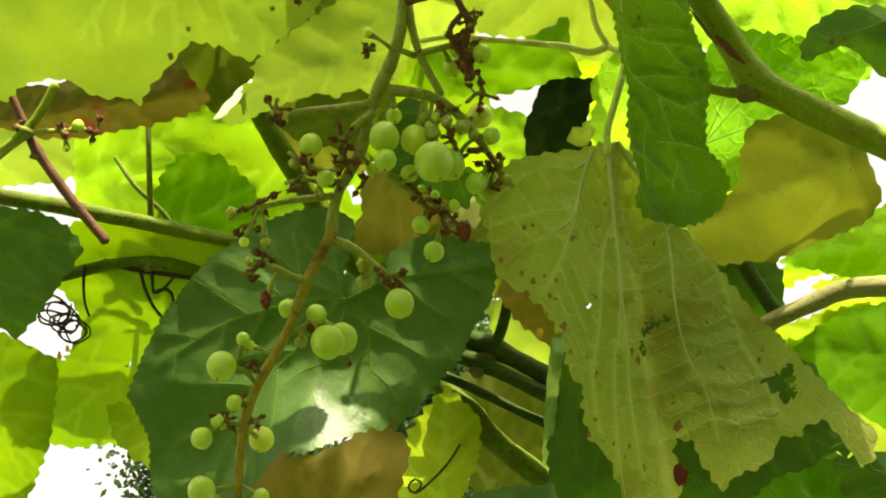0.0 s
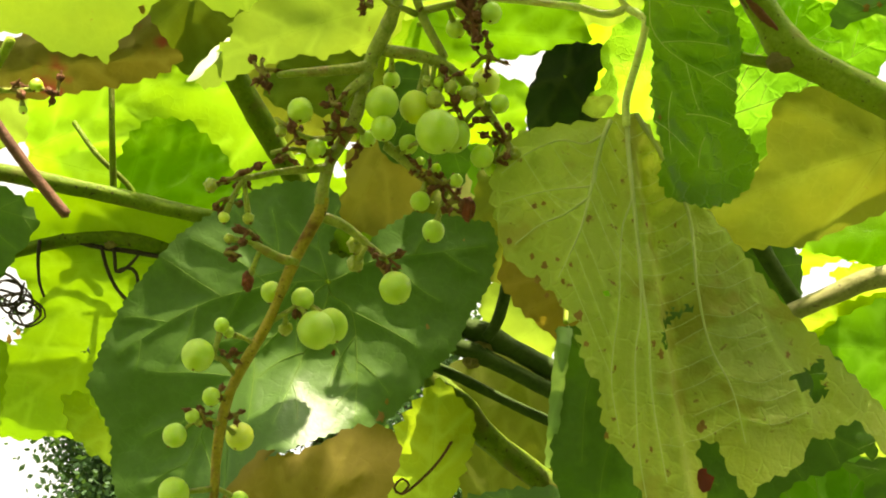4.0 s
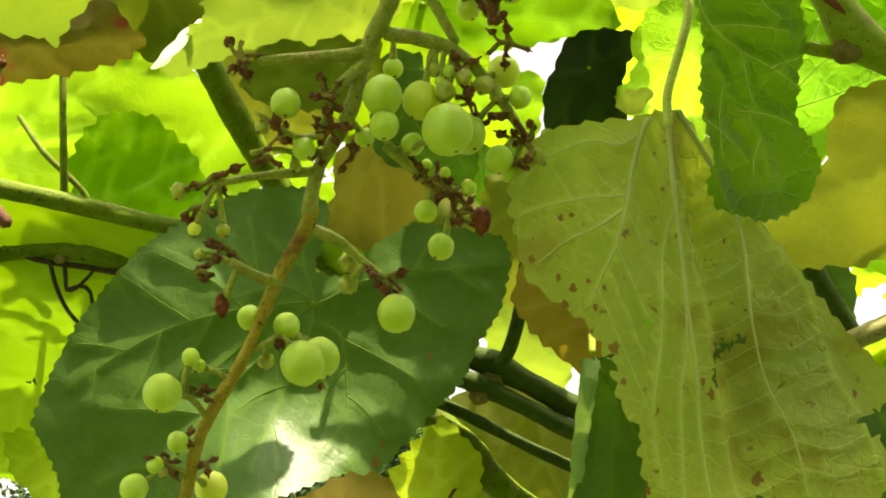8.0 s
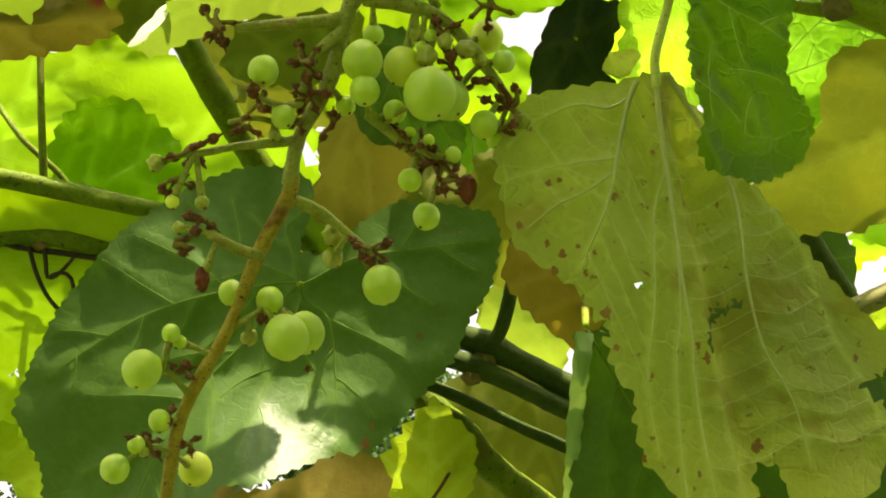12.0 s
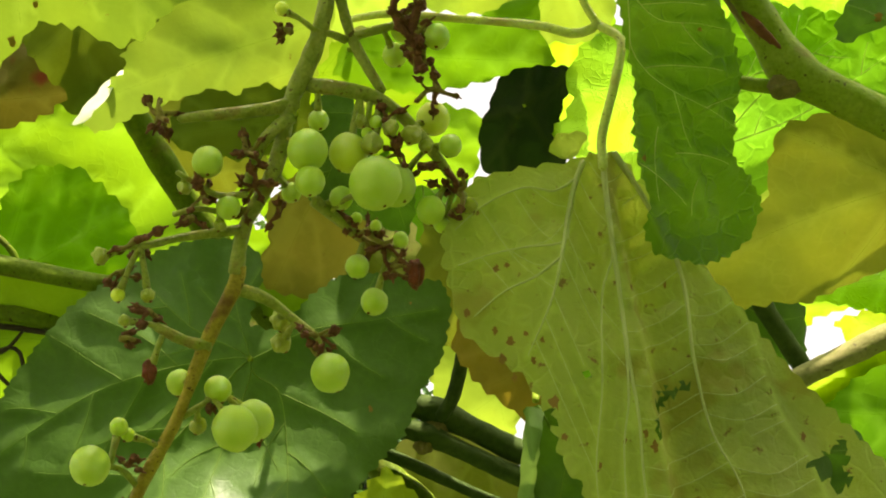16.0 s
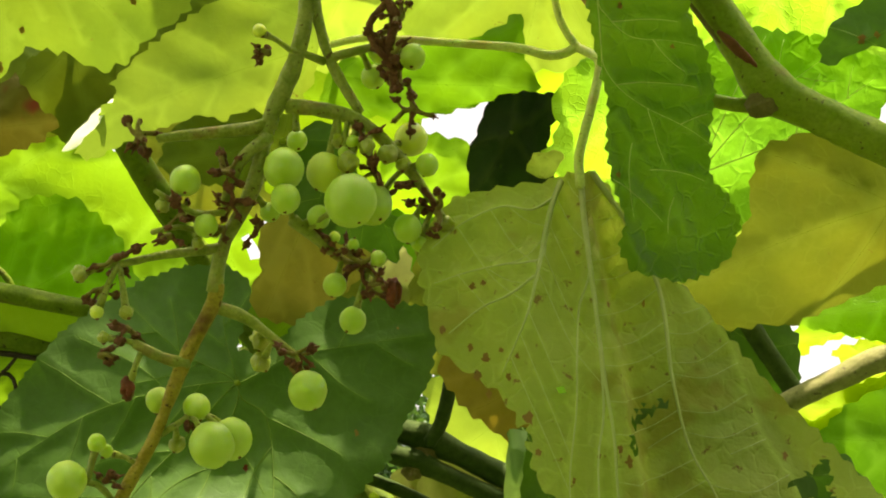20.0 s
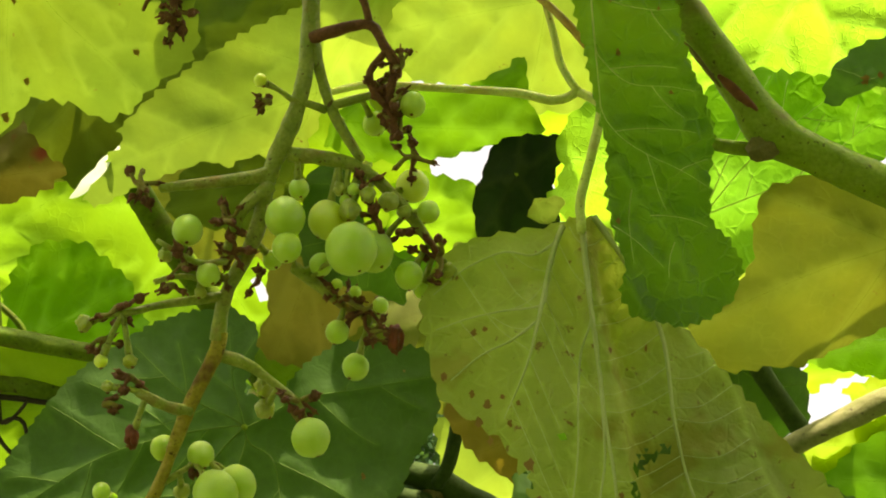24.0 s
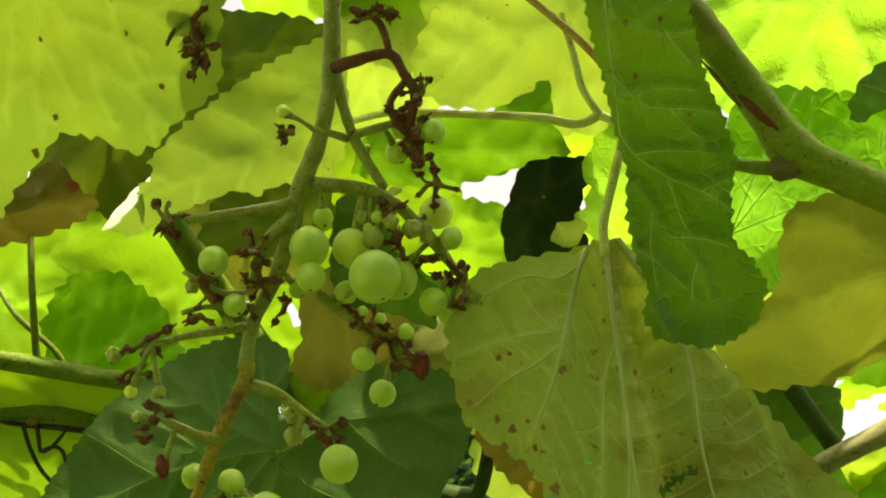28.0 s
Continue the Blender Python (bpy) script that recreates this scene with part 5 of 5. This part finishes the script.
leaf("tan", (2.79, -2.53, 3.6), (0, 0),
     [(172, 2.06), (150, 2.1), (130, 2.5), (105, 2.7), (70, 2.2), (20, 1.2), (-20, 0.6), (-84, 1.82), (-120, 1.31), (-157, 1.5)], label='brown withered vine leaf behind the hanging leaf')
leaf("green", (14.37, -4.3, 5), (0, -0.3),
     [(177, 4.2), (163, 3.6), (143, 2.83), (105, 2.06), (-26, 0.82), (-85, 2.62), (-116, 2.51), (-148, 2.82), (-167, 3.41)], tone="vein", label='light green vine leaf with clear parallel veins')
leaf("sunny", (15.09, -2.64, 8), (0, -0.35),
     [(170, 3.85), (138, 1.98), (49, 0.51), (-115, 1.5), (-157, 4.15), (-165, 4.68), (-178, 3.18)], label='sunlit yellow vine leaf beside a pale twig')
leaf("crinkled", (14.82, -0.74, 7), (0, 0),
     [(-174, 4.81), (178, 4.06), (164, 2.68), (132, 1.99), (72, 1.17), (-68, 1), (-148, 2.15), (-164, 3.15)], label='crinkled bright green vine leaf beyond the olive leaf')
leaf("mature", (8.24, -1.32, 6), (0, 0),
     [(154, 0.82), (27, 1.22), (-5, 1.83), (-37, 2.41), (-60, 2.21), (-90, 1.28)], label='dark vine leaf in the shade under the olive leaf')
leaf("mature", (14.16, -8.09, 4), (0, 0),
     [(169, 3.39), (140, 1.64), (46, 0.5), (-89, 1.24), (-152, 2.74), (177, 2.59)], label='dark green vine leaf low behind the hanging leaf')
leaf("young", (11.59, -9.73, 6), (0, -0.35),
     [(106, 1.81), (78, 1.89), (60, 1.13), (-45, 0.28), (146, 0.69)], label='small bright vine leaf low behind the hanging leaf')
leaf("mature", (1.68, -9.49, 3), (0, 0),
     [(151, 2), (112, 1.39), (58, 1.62), (35, 1.8), (-9, 1.06), (-171, 1.24)], label='dark green leaf top below the crossing canes')
leaf("young", (4.22, 7.16, 11), (0, -0.35),
     [(145, 1.98), (91, 1.52), (14, 1.63), (-61, 3.56), (-83, 4.37), (-105, 2.84), (-145, 1.69)], label='far bright vine leaf seen through a gap')
leaf("green", (0.26, 1.9, 10), (0, 0),
     [(140, 1.83), (99, 1.36), (36, 1.7), (-45, 1.68), (-83, 3.19), (-113, 3.02), (-159, 1.69)], label='far green vine leaf behind the grapes')
leaf("light", (8.53, 1.93, 10), (0, -0.35),
     [(137, 2.24), (82, 1.94), (22, 2.06), (-39, 1.85), (-122, 1.39)], label='far pale vine leaf beside the olive leaf')
leaf("olive", (-5.71, 3.26, 10), (0, 0),
     [(152, 2.5), (90, 1.59), (25, 2.85), (-24, 2.85), (-66, 1.96), (-112, 2.14), (-167, 1.84)], label='far olive vine leaf behind the bunch')
leaf("light", (13.84, -5.79, 9), (0, -0.35),
     [(160, 3.35), (122, 3.25), (63, 3.54), (-39, 3.19), (-85, 3.28), (-127, 2.58)], label='far light green vine leaf low in the vine')
leaf("green", (6.93, -5.86, 9), (0, 0),
     [(145, 4.73), (90, 3.88), (25, 4.66), (-17, 5.23), (-41, 4.65), (-90, 5.06), (-131, 5.24)], label='shaded green vine leaf behind the hanging leaf')
leaf("light", (-17.87, 2.57, 9), (0, -0.35),
     [(91, 1.54), (28, 2.87), (7, 4.26), (-11, 4.09), (-21, 3.3), (-35, 2.28), (-111, 1.58)], label='far pale vine leaf behind a dry twig')
leaf("shade", (-10.06, 6.17, 8.5), (0, 0),
     [(158, 1.65), (90, 0.61), (24, 2.53), (11, 3.89), (-11, 3.42), (-50, 3.04), (-87, 2.45), (-130, 2.38)], label='far shaded vine leaf behind a diagonal cane')
leaf("young", (13.67, -1.08, 7.5), (0, -0.35),
     [(-170, 3.67), (179, 2.98), (170, 1.84), (131, 1), (-60, 0.7), (-147, 1.36), (-165, 1.97), (-165, 2.88), (-160, 3.41)], label='bright vine leaf above a pale twig')
leaf("sunny", (13.61, -3.85, 8.5), (0, -0.35),
     [(174, 3.39), (160, 2.33), (107, 1.39), (-27, 0.71), (-143, 1.81), (-164, 2.8)], label='yellow sunlit vine leaf below a pale twig')
leaf("fresh", (-2.44, 4.8, 9), (0, -0.35),
     [(140, 2.67), (48, 2.46), (13, 2.94), (-10, 2.89), (-39, 3.32), (-76, 3.8), (-107, 3.58), (-154, 2.24)], label='far green vine leaf behind the bunch stalk')
leaf("green", (11.72, -10.25, 5.5), (0, -0.1),
     [(141, 4.53), (120, 3.87), (96, 3.13), (68, 2.59), (36, 1.93), (-18, 1.14), (-176, 3.23)], label='shaded green vine leaf below the hanging leaf')
leaf("olive", (1.3, 0.3, 7.5), (0, 0),
     [(150, 1.2), (95, 1.1), (40, 1.4), (-10, 1.6), (-60, 2.5), (-90, 3.0), (-118, 2.9), (-150, 1.5)], label='olive vine leaf between the dark leaf and the hanging leaf')
# added out of sight to keep back light off the hanging leaf's right half
leaf("mature", (6.29, -1.52, 1.44), (0.36, 0.40),
     [(138, 1.47), (76, 0.85), (-29, 1.66), (-43, 3.8), (-48, 4.59), (-60, 5.17), (-77, 5.43), (-85, 4.6), (-105, 3.6), (-134, 1.78)], cup=0, stalk=0, label='hidden leaf added to block light behind the hanging leaf')
leaf("light", (6.4, 0.6, 9), (0, -0.3),
     [(150, 1.9), (95, 1.7), (40, 1.9), (-10, 1.7), (-60, 2.0), (-110, 2.0), (-160, 1.6)], label='far pale vine leaf above the hanging leaf')
leaf("fresh", (-3.4, -1.4, 7), (0, -0.2),
     [(150, 1.2), (95, 1.0), (40, 1.3), (-10, 1.1), (-60, 1.4), (-110, 1.3), (-160, 1.1)], label='small green vine leaf in the gap behind the dark leaf')
leaf("olive", (-1.17, -0.13, 8.5), (0, 0),
     [(138, 1.42), (95, 1.39), (43, 1.53), (-2, 1.39), (-51, 1.42), (-99, 1.24), (-155, 1.04)], label='far olive vine leaf behind the lower grapes')

# unseen leaves added above the view to shade what hangs below
above = random.Random(5)
for i in range(16):
    u = (-4.5 + 17.5 * i / 7 if i < 8 else -1.0 + 15.0 * (i - 8) / 7) + above.uniform(-1, 1)
    w = (-4.5 if i < 8 else 0.4 if u < 4.3 else -0.6 if u < 8.7 else 1.9 if u < 11.2 else -1.2) + above.uniform(-.4, .4)
    leaf("green", (u, 15.5 + above.uniform(-1.5, 4), w), (0, 0),
         [(a, above.uniform(2.9, 3.4) * (1 if k % 2 else 0.82)) for k, a in enumerate(range(-80, 261, 34))],
         tilt=(-78 + above.uniform(-12, 12), above.uniform(-12, 12), above.uniform(-40, 40)), label="unseen leaf added overhead to block sun")

# one more unseen leaf, set to keep a sun spot off the hanging leaf
leaf("green", (11.9, 14.3, 1.0), (0, 0), [(a, above.uniform(1.25, 1.45) * (1 if k % 2 else 0.85)) for k, a in enumerate(range(-80, 261, 34))],
     tilt=(-80, 5, 20), label="unseen leaf added overhead to block sun")
# unseen leaves across the sun's path to the large dark leaf
for u, v, w in ((-5.2, 13.4, 6.0), (-1.6, 13.0, 5.9)):
    leaf("green", (u, v, w), (0, 0), [(a, above.uniform(2.3, 2.6) * (1 if k % 2 else 0.85)) for k, a in enumerate(range(-80, 261, 34))],
         tilt=(-27, above.uniform(-6, 6), above.uniform(-8, 8)), label="unseen leaf added overhead to block sun")


def canopy():
    """Unseen loose leaves added to hold back light: a roof, a back and a right side over and behind the viewer, as one
    mass.
    """
    r, verts, faces = random.Random(9), [], []
    for i in range(2500):
        if i >= 1500:
            c, lie = np.array((r.uniform(0.45, 0.8), r.uniform(-2.3, -0.12), r.uniform(0.1, 2.6))), np.array((1, r.gauss(0, .5), r.gauss(0, .5)))
        elif i < 1050:
            c, lie = np.array((r.uniform(-1.6, 1.6), r.uniform(-2.3, -0.33), r.uniform(2.15, 2.6))), np.array((r.gauss(0, .35), r.gauss(0, .35), 1))
        else:
            c, lie = np.array((r.uniform(-1.6, 1.6), r.uniform(-2.6, -2.2), r.uniform(0.1, 2.5))), np.array((r.gauss(0, .5), 1, r.gauss(0, .5)))
        lie /= np.linalg.norm(lie)
        u = np.cross(lie, (r.gauss(0, 1), r.gauss(0, 1), 0.3))
        u /= np.linalg.norm(u)
        v, size, o = np.cross(lie, u), r.uniform(0.05, 0.085), len(verts)
        verts.append(c - lie * 0.012)
        for k in range(15):
            a = 2 * math.pi * k / 15
            reach = size * (1 if k % 3 == 0 else 0.86 if k % 3 == 1 else 0.74) * r.uniform(0.93, 1.05)
            verts.append(c + (u * math.cos(a) + v * math.sin(a)) * reach)
        faces += [(o, o + 1 + k, o + 1 + (k + 1) % 15) for k in range(15)]
    return mesh("vine_canopy", verts, faces, "green")


tagged(new("vine_canopy", canopy()), "unseen leaf mass added to block light", "foliage", "", "stuff")

# ---------------------------------------------------------------- ground and distance
sheet = [(-900, -900, 0), (900, -900, 0), (900, 900, 0), (-900, 900, 0)]
tagged(new("ground", mesh("ground", sheet, [(0, 1, 2, 3)], "ground", False)), "green meadow ground", "ground", "", "structure")


def tree(x, y, height, spread, seed):
    r = random.Random(seed)
    thing = new("tree")
    thing.location = (x, y, 0)
    tagged(thing, "distant leafy broad tree against a white sky", "tree", "distant trees", "thing")
    limbs = [tube(smooth_path([(0, 0, 0), (0.1, 0.05, height * 0.3), (0, 0.1, height * 0.7)], 0.3), [0.22, 0.16, 0.06], 9, 0.2)]
    tips = []
    for i in range(26):
        z = height * r.uniform(0.3, 0.7)
        a = r.uniform(0, 6.28)
        reach = spread * r.uniform(0.4, 1.0) * (1.1 - abs(z / height - 0.55))
        tip = np.array((reach * math.cos(a), reach * math.sin(a), z + r.uniform(0.2, 0.35) * height))
        limbs.append(tube(smooth_path([(0, 0, z * 0.9), tip * (0.5, 0.5, 0.75), tip], 0.3), [0.07, 0.015], 6, 0.2))
        tips.append(tip)
    part("trunk", mesh("trunk", *join(limbs), "trunk"), thing)
    verts, faces = [], []
    for i in range(110000):
        c = tips[r.randrange(len(tips))] * r.uniform(0.8, 1.04) + np.array([r.gauss(0, 0.13) for _ in range(3)])
        u = np.array([r.gauss(0, 1) for _ in range(3)])
        v = np.cross(u, [r.gauss(0, 1) for _ in range(3)])
        u, v = u / np.linalg.norm(u) * 0.025 * r.uniform(0.5, 1.3), v / np.linalg.norm(v) * 0.015
        o = len(verts)
        verts += [c - u, c + v, c + u, c - v]
        faces.append((o, o + 1, o + 2, o + 3))
    part("crown", mesh("crown", verts, faces, "crown", False), thing)


tree(-0.88, 9.0, 5.0, 1.3, 1)
